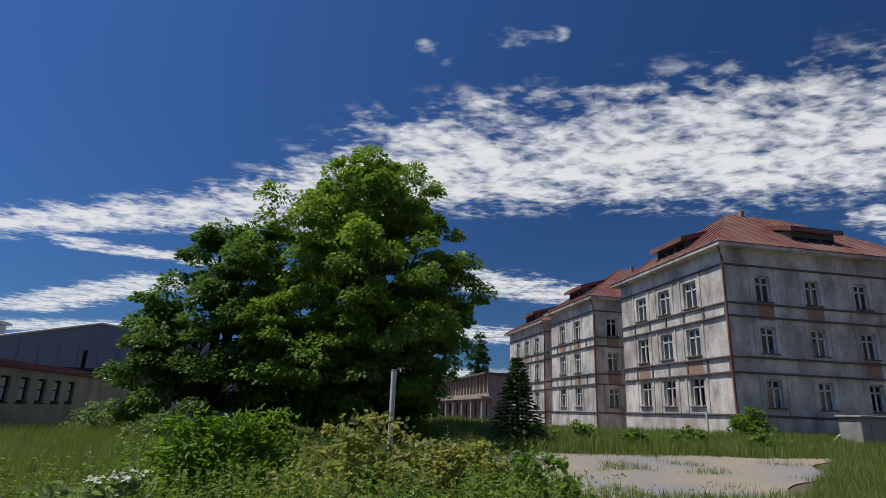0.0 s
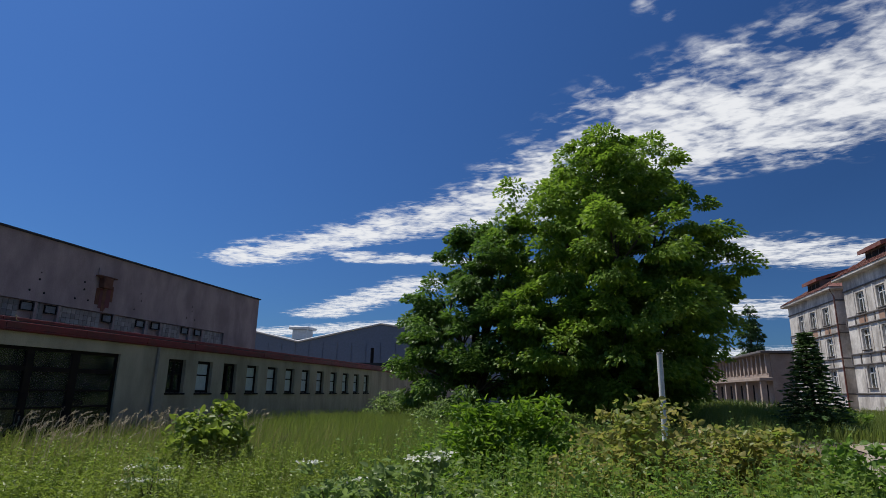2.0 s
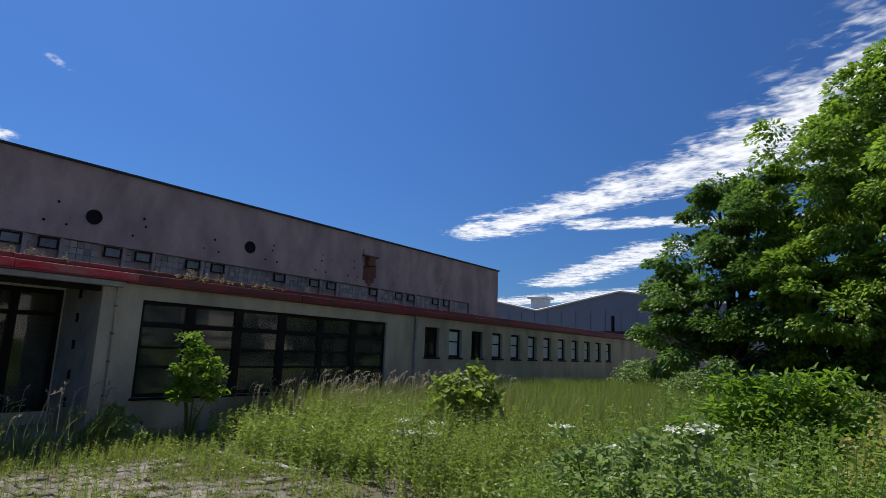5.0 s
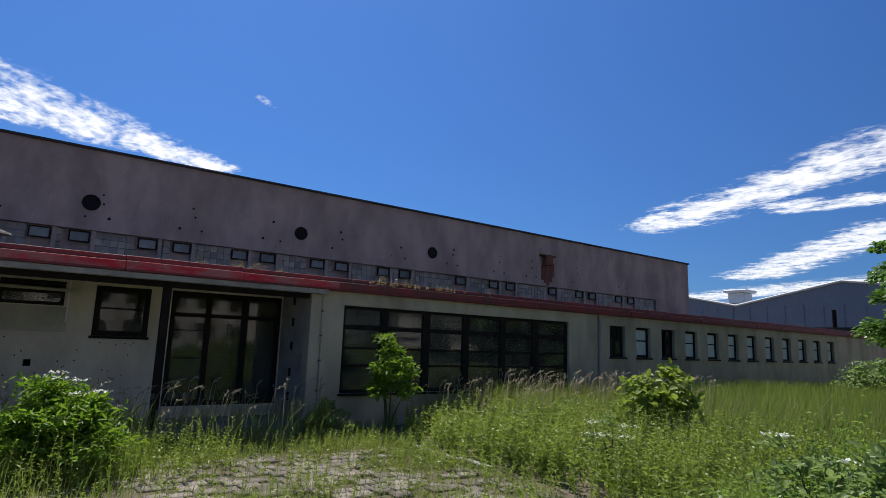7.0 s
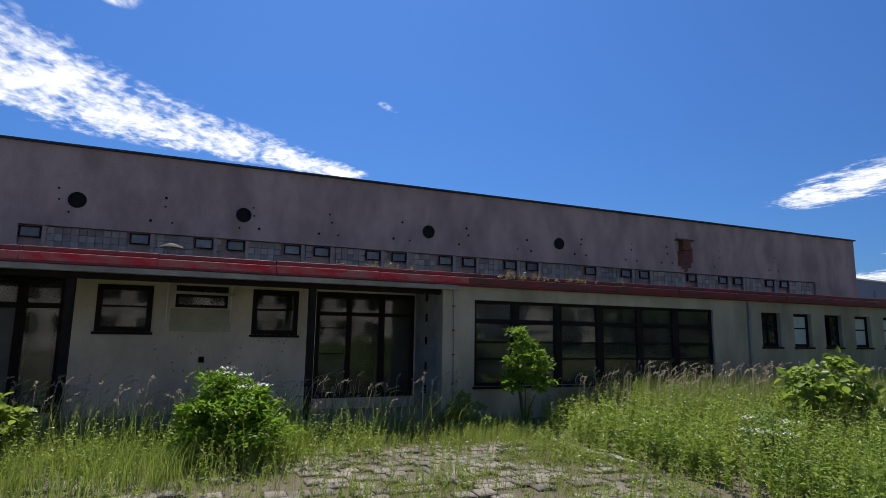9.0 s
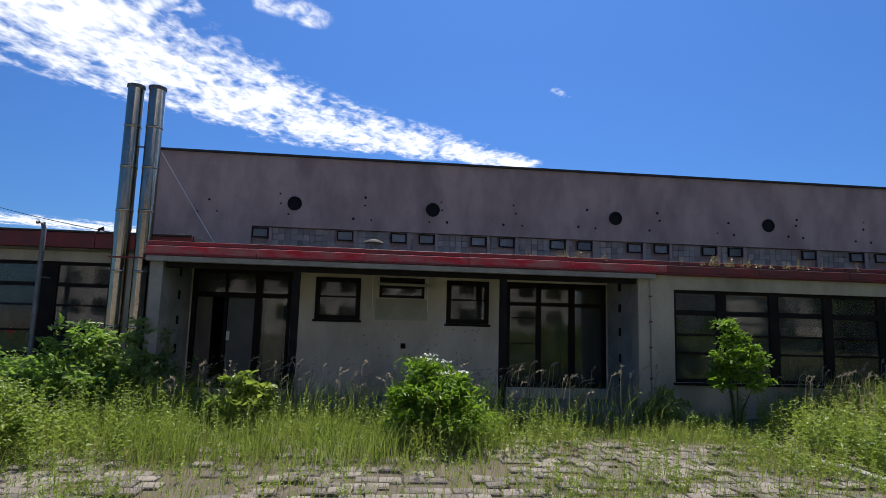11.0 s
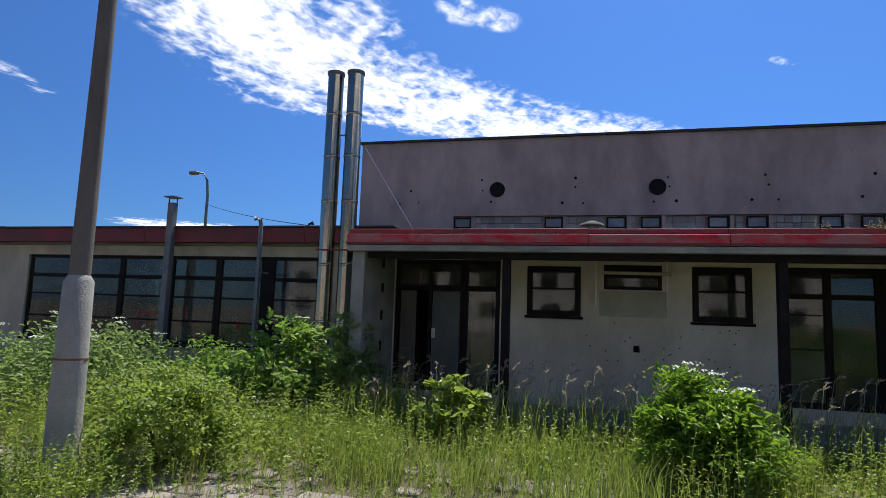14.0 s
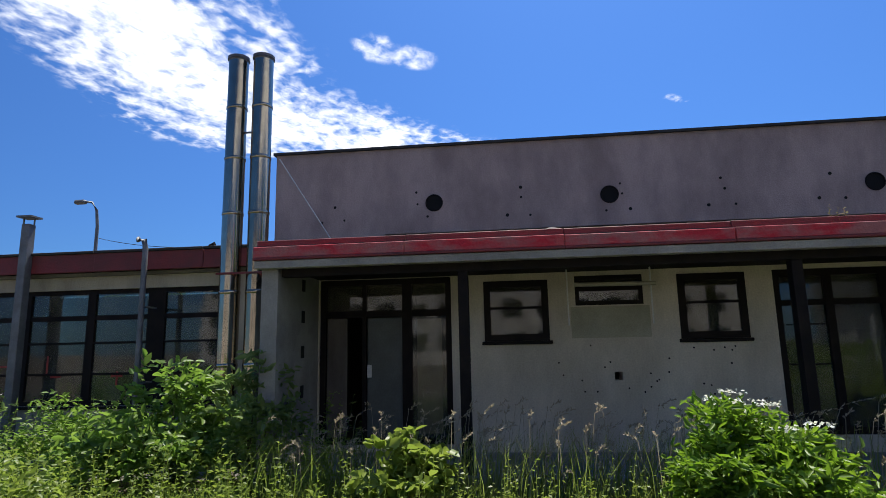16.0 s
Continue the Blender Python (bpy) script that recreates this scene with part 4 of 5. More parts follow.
prof = [(-62, 0), (-62, 8.0), (-48.5, 10.2), (-36.5, 7.7), (-25.0, 10.0), (-10.0, 7.9), (-10.0, 0)]
pv = [[bm.verts.new((x, y, z)) for x, z in prof] for y in (71.0, 100.0)]
n = len(prof)
bm.faces.new(pv[0][::-1])
bm.faces.new(pv[1])
for k in range(n):
    bm.faces.new((pv[0][k], pv[0][(k + 1) % n], pv[1][(k + 1) % n], pv[1][k]))
part("wall", bm, M_HALL, hall)
for (xa, za), (xb, zb) in zip(prof[1:-2], prof[2:-1]):
    bm = bmesh.new()
    tube(bm, [(xa, 70.9, za + 0.1), (xb, 70.9, zb + 0.1)], [0.14, 0.14], 6)
    part("verge", bm, M_WHITE, hall, "white roof edge trim")
for k in range(26):
    part("rib", boxed(-61 + k * 2.0, -60.9 + k * 2.0, 70.93, 70.995, 0.2, 7.6), M_HALL, hall)
cool = part("roof_unit", boxed(-38.6, -36.4, 73, 75, 8.2, 9.6, 0.1), M_WHITE, hall, "white rooftop ventilation unit")
part("hood", boxed(-39.0, -36.0, 72.6, 75.4, 9.62, 10.0, 0.1), M_WHITE, cool)
tagged(link("low_roof", boxed(-32, -12, 36.0, 60, 3.1, 3.5), M_ROOFING), "dark low roof beyond the wing", "roof", kind="structure")
tagged(link("wall_low_annex", boxed(-31.8, -12.2, 36.2, 59.8, 0, 3.1), M_LOWER), "pale wall of a low annex", "wall", kind="structure")
tagged(link("roof_pipe", tube(bmesh.new(), [(-14, 38, 3.4), (-14, 38, 4.6)], [0.12, 0.12]), M_DARK), "dark roof vent pipe", "pipe")
# pale block behind the walker, seen in the panes
rear = thing("office_building", "pale four-storey office block across the yard", "building")
part("wall", boxed(34, 46, -34, 20, 0, 12.5), M_FACADE, rear)
for k in range(17):
    for z in (1.4, 4.4, 7.4, 10.2):
        # plain black plates stand for the unlit office windows
        part("window", boxed(33.97, 33.998, -33 + k * 3.1, -31.2 + k * 3.1, z, z + 1.6), M_HOLE, rear)
part("roof", boxed(33.6, 46.4, -34.4, 20.4, 12.505, 12.8), M_LEDGE, rear)


# ---- plants ----
G = np.random.default_rng(7)


def unit(a):
    return a / np.maximum(np.linalg.norm(a, axis=1, keepdims=True), 1e-6)


def quads(name, v, mat, parent=None, label="", per=4, faces=None):
    """A mesh of n separate pieces; v has shape (n, per, 3)."""
    n = len(v)
    me = bpy.data.meshes.new(name)
    base = np.arange(n)[:, None, None] * per
    f = (base + np.array(faces if faces is not None else [[0, 1, 2, 3]])[None]).reshape(-1, len(faces[0]) if faces is not None else 4)
    me.vertices.add(n * per)
    me.vertices.foreach_set("co", v.reshape(-1).astype(np.float32))
    k = f.shape[1]
    me.loops.add(f.size)
    me.loops.foreach_set("vertex_index", f.reshape(-1).astype(np.int32))
    me.polygons.add(len(f))
    me.polygons.foreach_set("loop_start", (np.arange(len(f)) * k).astype(np.int32))
    me.update(calc_edges=True)
    me.materials.append(mat)
    ob = new(name, me)
    ob.parent = parent
    if label:
        tagged(ob, label)
    return ob


def leaf_pieces(p, d, size, width=0.5, fold=0.15, up=0.6):
    """Pointed leaves at p along d: four corners, a little folded."""
    n = len(p)
    d = unit(d)
    side = unit(np.cross(d, unit(G.normal(size=(n, 3)) * 0.6 + np.array([0, 0, up]))))
    nor = np.cross(side, d)
    L = size * G.uniform(0.65, 1.3, (n, 1))
    mid = p + d * L * 0.45
    return np.stack([p, mid + side * L * width / 2 + nor * L * fold, p + d * L, mid - side * L * width / 2 + nor * L * fold], 1)


def oval_leaves(p, d, size, width=0.5, fold=0.12, up=0.6):
    """Oval leaves with a bent midrib: six corners in two halves."""
    n = len(p)
    d = unit(d)
    side = unit(np.cross(d, unit(G.normal(size=(n, 3)) * 0.6 + np.array([0, 0, up]))))
    nor = np.cross(side, d)
    L = size * G.uniform(0.6, 1.25, (n, 1))
    a, b = p + d * L * 0.3 + nor * L * fold, p + d * L * 0.68 + nor * L * fold * 0.7
    w = side * L * width / 2
    return np.stack([p, a + w * 0.95, b + w * 0.8, p + d * L - nor * L * fold * 0.6, b - w * 0.8, a - w * 0.95], 1)


OVAL = [[0, 1, 2, 3], [0, 3, 4, 5]]


def scatter(n, region):
    """n points (x, y) in a region given as a density function over a box (x0, x1, y0, y1)."""
    (x0, x1, y0, y1), dens = region
    out = []
    while sum(len(o) for o in out) < n:
        p = np.stack([G.uniform(x0, x1, 4 * n), G.uniform(y0, y1, 4 * n)], 1)
        keep = G.uniform(size=4 * n) < np.array([dens(x, y) for x, y in p])
        out.append(p[keep])
    return np.concatenate(out)[:n]


def ground_z(p):
    return np.array([height(x, y) for x, y in p])


def blades(name, label, xy, h, wid, lean, mat, z=None):
    """Curved tapering blades of grass, three corners wide at the foot."""
    n = len(xy)
    z = ground_z(xy) if z is None else z
    root = np.column_stack([xy, z - 0.02])
    a = G.uniform(0, math.tau, n)
    dirn = np.column_stack([np.cos(a), np.sin(a), np.zeros(n)])
    dirn = dirn * G.uniform(0.1, 1.0, (n, 1)) * lean + np.array([0.25, 0.35, 0]) * lean * 0.6
    b = G.uniform(0, math.tau, n)
    side = np.column_stack([np.cos(b), np.sin(b), np.zeros(n)]) * (wid / 2)
    hh = h[:, None]
    upv = np.array([0, 0, 1.0])
    m1 = root + upv * hh * 0.55 + dirn * hh * 0.3
    tip = root + upv * hh * (1 - 0.25 * lean) + dirn * hh
    v = np.stack([root - side, root + side, m1 + side * 0.8, m1 - side * 0.8, tip + side * 0.1, tip - side * 0.1], 1)
    ob = quads(name, v, mat, per=6, faces=[[0, 1, 2, 3], [3, 2, 4, 5]])
    return tagged(ob, label, "grass", kind="stuff")


def weeds(name, label, xy, h, leaf, mat, per=20, width=0.4, category="weeds", tip_only=0.0, z=None):
    """Upright leafy stems: leaves in a spiral, smaller towards the tip."""
    n = len(xy)
    z = ground_z(xy) if z is None else z
    root = np.column_stack([xy, z])
    lean = G.normal(size=(n, 3)) * np.array([0.12, 0.12, 0]) + np.array([0.04, 0.06, 0])
    t = np.tile(np.linspace(0.12 + tip_only, 1.0, per), (n, 1)) + G.uniform(-0.03, 0.03, (n, per))
    a = G.uniform(0, math.tau, (n, 1)) + np.arange(per) * 2.4
    top = (np.array([0, 0, 1.0]) + lean) * h[:, None]
    p = root[:, None] + top[:, None] * t[..., None]
    d = np.stack([np.cos(a), np.sin(a), G.uniform(-0.15, 0.7, (n, per))], -1)
    size = leaf * (1.15 - 0.6 * t) * G.uniform(0.8, 1.2, (n, 1))
    v = leaf_pieces(p.reshape(-1, 3), d.reshape(-1, 3), size.reshape(-1, 1), width)
    side = unit(np.cross(top, G.normal(size=(n, 3)))) * 0.005
    st = np.stack([root - side, root + side, root + top + side * 0.4, root + top - side * 0.4], 1)
    return tagged(quads(name, np.concatenate([v, st]), mat), label, category, kind="stuff")


def bush(name, label, at, r, top, clumps, per, leaf, mat, width=0.45, flower=0, low=0.1, category="bush", bloom=None, stems=9):
    """A shrub: branching stems, leaf clumps on an uneven dome, flat flower heads."""
    base_z = height(*at)
    r, top = r * 0.86, top * 0.88
    e = thing(name, label, category, at=(at[0], at[1], base_z))
    bm = bmesh.new()
    rr = random.Random(int(at[0] * 100 + at[1] * 7))
    c = unit(G.normal(size=(clumps, 3)))
    c[:, 2] = np.abs(c[:, 2]) * 1.1 - 0.12
    rad = G.uniform(0.35, 1.15, (clumps, 1)) ** 0.6 * (1 + 0.18 * np.sin(3.1 * c[:, :1] + 4.2 * c[:, 1:2] + at[0]))
    mid = low * top + 0.25 * (top - low * top)
    cen = np.column_stack([c[:, :2] * rad * r, mid + c[:, 2:] * rad * (top - mid)])
    cen[:, 2] = np.maximum(cen[:, 2], 0.12)
    for k in range(stems):
        q = cen[rr.randrange(clumps)]
        tube(bm, [(q[0] * 0.08, q[1] * 0.08, -0.05), (q[0] * 0.35, q[1] * 0.35, q[2] * 0.5), tuple(q)], [0.022, 0.015, 0.005], 5, False)
    part("stem", bm, M_STEM, e)
    cr = r * 0.24 * np.repeat(G.uniform(0.5, 1.35, (clumps, 1)), per, 0)
    p = np.repeat(cen, per, 0) + unit(G.normal(size=(clumps * per, 3))) * G.uniform(0, 1, (clumps * per, 1)) ** 0.5 * cr * np.array([1.2, 1.2, 0.7])
    p[:, 2] = np.maximum(p[:, 2], 0.05)
    d = G.normal(size=p.shape) * np.array([1, 1, 0.55]) + c.repeat(per, 0) * 0.35 + np.array([0, 0, -0.1])
    quads("foliage", oval_leaves(p, d, leaf, width), mat, e, per=6, faces=OVAL)
    if flower:
        hi = cen[np.argsort(-cen[:, 2])[: flower * 2]][G.permutation(min(flower * 2, clumps))[:flower]]
        fp = np.repeat(hi, 26, 0) + G.normal(size=(len(hi) * 26, 3)) * np.array([0.06, 0.06, 0.008]) + np.array([0, 0, r * 0.17])
        quads("flower_head", leaf_pieces(fp, G.normal(size=fp.shape) * np.array([1, 1, 0.2]), 0.032, 0.9), bloom or L_FLOWER, e, "flat cream-white flower heads")["kind"] = "stuff"
    return e


def tree(name, label, at, lobes, per, leaf, mat, trunk_r, fork, clump=0.52, spread=1.0):
    """Trunk and limbs into rounded lobes (x, y, z, rx, rz, clumps); each lobe a shell of leaf clumps."""
    e = thing(name, label, "tree", at=(at[0], at[1], height(*at)))
    bm = bmesh.new()
    tube(bm, [(0, 0, -0.2), (0.03, 0, 0.4), (0.1, 0.05, fork), (0.15, 0.1, fork * 2.2)], [trunk_r * 1.35, trunk_r, trunk_r * 0.85, trunk_r * 0.5], 12)
    pts, outs = [], []
    for x, y, z, rx, rz, k in lobes:
        x *= 0.88
        k = max(8, int(k * 0.72))
        tube(bm, [(0.05, 0.02, fork * 0.85), (x * 0.45, y * 0.45, fork + (z - fork) * 0.55), (x, y, z)], [trunk_r * 0.55, trunk_r * 0.3, 0.04], 7)
        u = unit(G.normal(size=(k, 3)))
        r = G.uniform(0.5, 1.08, (k, 1)) ** 0.6
        bump = 1 + 0.14 * np.sin(u[:, :1] * 5 + x) * np.cos(u[:, 1:2] * 4 + z)
        q = np.array([x, y, z]) + u * r * bump * np.array([rx, rx, rz])
        for s in range(0, k, 9):
            tube(bm, [(x * 0.8, y * 0.8, z - rz * 0.3), tuple((np.array([x, y, z]) + q[s]) / 2), tuple(q[s])], [0.05, 0.03, 0.01], 4, False)
        pts.append(q)
        outs.append(u)
    part("trunk", bm, M_BARK, e)
    c, o = np.concatenate(pts), np.concatenate(outs)
    n = len(c) * per
    off = unit(G.normal(size=(n, 3))) * G.uniform(0, 1, (n, 1)) ** 0.45 * clump * np.array([1.15, 1.15, 0.5]) * spread * np.repeat(G.uniform(0.55, 1.3, (len(c), 1)), per, 0)
    off[:, 2] -= 0.35 * (off[:, 0] ** 2 + off[:, 1] ** 2) / clump
    p = np.repeat(c, per, 0) + off
    d = off / clump + np.repeat(o, per, 0) * 0.5 + np.array([0, 0, -0.35])
    quads("crown", leaf_pieces(p, d, leaf, 0.62, 0.1, 0.75), mat, e)
    return e


# large lime tree and its lower neighbour
tree("tree", "large dense lime tree in full green leaf", (1.2, 24.5), [
    (0.4, -0.3, 10.2, 2.7, 2.5, 85), (-2.2, -1.0, 8.2, 2.7, 2.3, 80), (2.6, -0.5, 8.2, 2.5, 2.4, 80), (0.3, -2.6, 7.0, 2.8, 2.4, 80),
    (-3.2, 0.2, 5.4, 2.4, 2.1, 65), (3.2, -0.4, 5.4, 1.8, 2.2, 60), (0.6, -2.9, 4.3, 2.5, 1.7, 60), (-2.0, -2.8, 3.6, 2.2, 1.6, 50),
    (1.9, -2.4, 3.7, 1.7, 1.7, 42), (0.2, 2.2, 7.0, 3.0, 3.2, 60), (4.5, 0.0, 6.6, 1.3, 1.2, 22), (1.5, 0.2, 11.3, 1.6, 1.5, 30), (-0.4, 0.2, 11.4, 1.3, 1.2, 26),
    (0.2, -2.2, 2.2, 2.6, 1.1, 56), (-2.1, -4.0, 3.2, 1.0, 0.9, 18), (-3.6, -3.0, 4.4, 1.3, 1.0, 22), (1.9, -1.4, 2.3, 1.6, 1.4, 40), (-2.6, -1.6, 2.1, 2.0, 1.2, 44), (-0.3, 1.5, 2.4, 2.8, 1.4, 44)],
    280, 0.165, L_TREE, 0.5, 2.0)
tree("tree", "lower broad tree with darker grey-green leaves", (-4.3, 24.0), [
    (0.1, 0, 6.9, 1.6, 1.9, 42), (-1.6, -0.2, 5.2, 1.5, 1.6, 40), (1.4, -0.8, 6.2, 1.8, 1.8, 44), (-0.6, -1.0, 3.8, 1.8, 1.5, 42),
    (1.6, -1.2, 4.0, 1.8, 1.6, 40), (-2.2, -0.6, 2.4, 1.6, 1.4, 40), (0.4, -1.4, 2.0, 1.9, 1.4, 44), (-2.6, 0, 5.0, 0.9, 0.5, 12), (2.6, -1.2, 2.2, 1.5, 1.5, 34), (1.0, 0.5, 8.1, 0.8, 0.9, 14), (-0.4, 0, 8.4, 0.7, 0.8, 12)],
    240, 0.16, L_DARKTREE, 0.3, 1.4)
tree("tree", "tall narrow dark poplar far off", (24.6, 93.0), [(0, 0, 8.5, 1.3, 4.6, 60), (1.3, 0.5, 7.4, 1.0, 4.0, 40), (-1.3, 0, 6.8, 1.0, 3.6, 40), (0.3, 0, 12.2, 0.6, 2.4, 26)], 60, 0.34, L_FIR, 0.35, 2.0, 0.55)
tree("tree", "low distant trees behind the side wing", (-42, -26.5), [(0, 0, 5.2, 2.2, 1.5, 26), (2.4, 0, 4.5, 1.8, 1.4, 20), (-2.4, 0, 4.6, 1.9, 1.5, 20)], 60, 0.35, L_TREE, 0.3, 1.6)
# spruce: whorls of drooping boughs
sp = thing("spruce_tree", "small dark green spruce on the grass bank", "tree", at=(7.1, 21.0, height(7.1, 21.0)))
part("trunk", tube(bmesh.new(), [(0, 0, 0), (0, 0, 3.15)], [0.09, 0.015], 8), M_BARK, sp)
np_, nd_ = [], []
for k in range(24):
    f = k / 23
    z, R = 0.25 + 2.8 * f, 1.15 * (1 - f) + 0.06
    for b in range(11):
        an = b * math.tau / 11 + k * 1.1 + random.uniform(-0.2, 0.2)
        rr_ = R * random.uniform(0.75, 1.1)
        for s in range(26):
            q = (s + 1) / 26
            np_.append((math.cos(an) * rr_ * q, math.sin(an) * rr_ * q, z - 0.18 * q * q * rr_ + 0.05 * q))
            sa = an + random.choice((-0.8, 0.8)) + random.uniform(-0.3, 0.3)
            nd_.append((math.cos(sa), math.sin(sa), random.uniform(-0.2, 0.35)))
quads("crown", leaf_pieces(np.array(np_), np.array(nd_), 0.2, 0.3), L_FIR, sp)

# shrubs
bush("elder_bush", "rounded elder bush with cream flower heads on paving", (-9.25, 0.48), 0.80, 1.30, 150, 50, 0.10, L_ELDER, 0.36, 8, 0.12)
bush("sapling", "young bright green sapling by the kerb", (-10.3, 6.0), 0.54, 2.2, 72, 38, 0.10, L_ELDER, 0.42, 0, 0.27, "sapling", stems=6)
bush("shrub", "leafy shrub with yellowing leaves before the flues", (-10.9, -5.6), 1.0, 1.55, 90, 30, 0.13, L_NETTLE, 0.48, 0, 0.1)
bush("shrub", "tangle of saplings before the side wing", (-11.3, -4.75), 0.7, 1.7, 56, 26, 0.14, L_GREY, 0.42, 0, 0.15)
bush("shrub", "low green shrub among tall weeds", (-11.2, -7.1), 0.8, 1.2, 70, 30, 0.10, L_NETTLE, 0.4, 0, 0.1)
bush("shrub", "bright green bush beside the concrete lamp post", (-7.9, -5.35), 0.85, 1.15, 110, 72, 0.058, L_WEED, 0.6, 0, 0.1)
bush("elder_bush", "flowering elder behind the lamp post", (-10.2, -9.0), 1.5, 1.5, 150, 34, 0.11, L_GREY, 0.4, 16, 0.1)
bush("elder_bush", "elder bush in pale flower at the yard edge", (-9.0, -12.0), 1.4, 1.4, 110, 32, 0.11, L_NETTLE, 0.4, 12, 0.1)
bush("burdock", "broad-leaved plant with yellowing leaves by the wall", (-10.0, -2.5), 0.5, 1.0, 40, 20, 0.125, L_WEED, 0.75, 0, 0.2, "plant", stems=5)
bush("burdock", "large broad-leaved plant in the meadow", (-6.2, 9.0), 0.80, 1.4, 64, 26, 0.135, L_WEED, 0.7, 0, 0.1, "plant", stems=6)
bush("shrub", "pale green ash shoots in the tall weeds", (-1.15, 7.6), 0.95, 1.86, 130, 46, 0.11, L_ELDER, 0.36, 0, 0.15)
bush("bramble", "wide bramble thicket turning reddish brown", (0.45, 7.1), 1.0, 1.72, 150, 44, 0.085, L_BRAMBLE, 0.7, 0, 0.1)
bush("bramble", "bramble thicket with yellow-brown leaves", (1.75, 7.3), 0.95, 1.56, 140, 44, 0.085, L_BRAMBLE, 0.7, 0, 0.1)
bush("shrub", "dark green broad-leaved shrub beside the drive", (2.35, 6.3), 0.75, 1.5, 130, 40, 0.09, L_NETTLE, 0.7, 0, 0.1)
bush("shrub", "grey-green shrubs at the meadow's edge", (-8.6, 27.0), 1.5, 1.6, 80, 30, 0.16, L_GREY, 0.5, 0, 0.1)
bush("shrub", "grey-green shrub under the tree", (-4.8, 19.8), 1.3, 1.3, 80, 30, 0.15, L_GREY, 0.5, 0, 0.1)
bush("shrub", "round green shrub at the block's corner", (20.0, 24.9), 0.9, 1.5, 70, 30, 0.14, L_ELDER, 0.6, 0, 0.1)
for k in range(7):
    bush("shrub", "low green shrub on the grass bank", (8.5 + k * 1.75 + 0.4 * math.sin(k * 3.0), 21.8 + 0.7 * math.sin(k * 2.1)), 0.6, 0.75 + 0.2 * math.sin(k * 1.7), 36, 24, 0.13, L_NETTLE, 0.6, 0, 0.1)
bush("shrub", "green weed mound by the platform end", (-10.4, 4.7), 0.55, 0.75, 50, 30, 0.09, L_GREY, 0.4, 0, 0.1)
bush("rose_bush", "wild rose with white flowers in the weeds", (-1.35, 4.3), 0.6, 1.6, 70, 26, 0.08, L_GREY, 0.55, 3, 0.1)
bush("rose_bush", "wild rose in white flower among nettles", (-2.2, 5.0), 0.6, 1.35, 60, 26, 0.08, L_GREY, 0.55, 2, 0.1)
bush("yarrow", "greyish weed clump with white flowers", (-5.8, 7.1), 0.4, 0.95, 30, 20, 0.07, L_GREY, 0.4, 6, 0.1, "plant")


# meadow, weeds and tufts
def meadow(x, y):
    return 1.0 if x < 3.0 + 0.1 * y or y > 19.5 else 0.0


xy = scatter(52000, ((-11.1, 5.0, 8.2, 22.0), lambda x, y: meadow(x, y) * (0.55 + 0.45 * noise.noise((x * 0.5, y * 0.5, 3)))))
blades("grass", "tall green meadow grass", xy, G.uniform(0.45, 0.95, len(xy)), 0.012, 0.35, L_GRASS)
xy = scatter(26000, ((-14, 8.0, 22.0, 40.0), lambda x, y: 1.0))
blades("grass", "tall green meadow grass farther off", xy, G.uniform(0.4, 0.8, len(xy)), 0.03, 0.35, L_GRASS)
xy = scatter(42000, ((3.0, 34.0, 19.2, 26.3), lambda x, y: 1.0))
blades("grass", "green grass on the bank before the block", xy, G.uniform(0.25, 0.6, len(xy)), 0.028, 0.4, L_GRASS)
xy = scatter(16000, ((2.0, 20.0, 9.0, 19.4), lambda x, y: 1.0 if (x > 11.4 + 1.15 * (y - 12.6) or y < 12.2) and not (x > 4.0 and y < 9.5) else 0.0))
blades("grass", "green grass beside the drive", xy, G.uniform(0.2, 0.5, len(xy)), 0.02, 0.4, L_GRASS)
xy = scatter(7000, ((4.0, 19.0, 12.5, 19.6), lambda x, y: smooth(noise.noise((x * 0.5, y * 0.9, 21)), 0.12, 0.4) + 0.8 * smooth(abs(y - 16.0), 2.6, 3.5)))
blades("grass", "thin grass creeping over the gravel", xy, G.uniform(0.05, 0.28, len(xy)), 0.014, 0.5, L_GRASS)
xy = scatter(1500, ((-11.15, -1.0, 7.0, 13.0), lambda x, y: smooth(-x, 2, 8)))
blades("dry_grass", "pale seeding grass in the meadow", xy, G.uniform(0.8, 1.15, len(xy)), 0.007, 0.55, L_DRY)
xy = scatter(1500, ((-11.2, 2.0, 6.05, 9.6), lambda x, y: 0.35 + 0.65 * smooth(noise.noise((x * 0.6, y * 0.6, 9)), -0.3, 0.3)))
weeds("weeds", "yellow-green leafy weeds beyond the kerb", xy, G.uniform(0.35, 0.72, len(xy)), 0.085, L_WEED, 26)
xy = scatter(1000, ((-9.0, -2.2, 4.6, 8.5), lambda x, y: 1.0 if y > 5.95 else 0.0))
weeds("weeds", "dense yellow-green weeds in the sun", xy, G.uniform(0.4, 0.85, len(xy)), 0.08, L_WEED, 26)
near_dens = lambda x, y: 1.0 if math.hypot(x, y) > 3.0 and (y > 5.9 or x > -3.2) else 0.0
xy = scatter(900, ((-3.0, 2.6, 3.3, 6.6), near_dens))
weeds("nettles", "tall green nettles and mint in front", xy, G.uniform(0.9, 1.42, len(xy)) * np.clip(1.0 + 0.22 * (xy[:, 0] + 1.0), 0.6, 1.0), 0.085, L_NETTLE, 30)
xy = scatter(600, ((-3.0, 2.2, 3.2, 5.8), near_dens))
weeds("weeds", "bright green tall weeds in front", xy, G.uniform(0.9, 1.36, len(xy)) * np.clip(1.0 + 0.22 * (xy[:, 0] + 1.0), 0.6, 1.0), 0.075, L_WEED, 28)
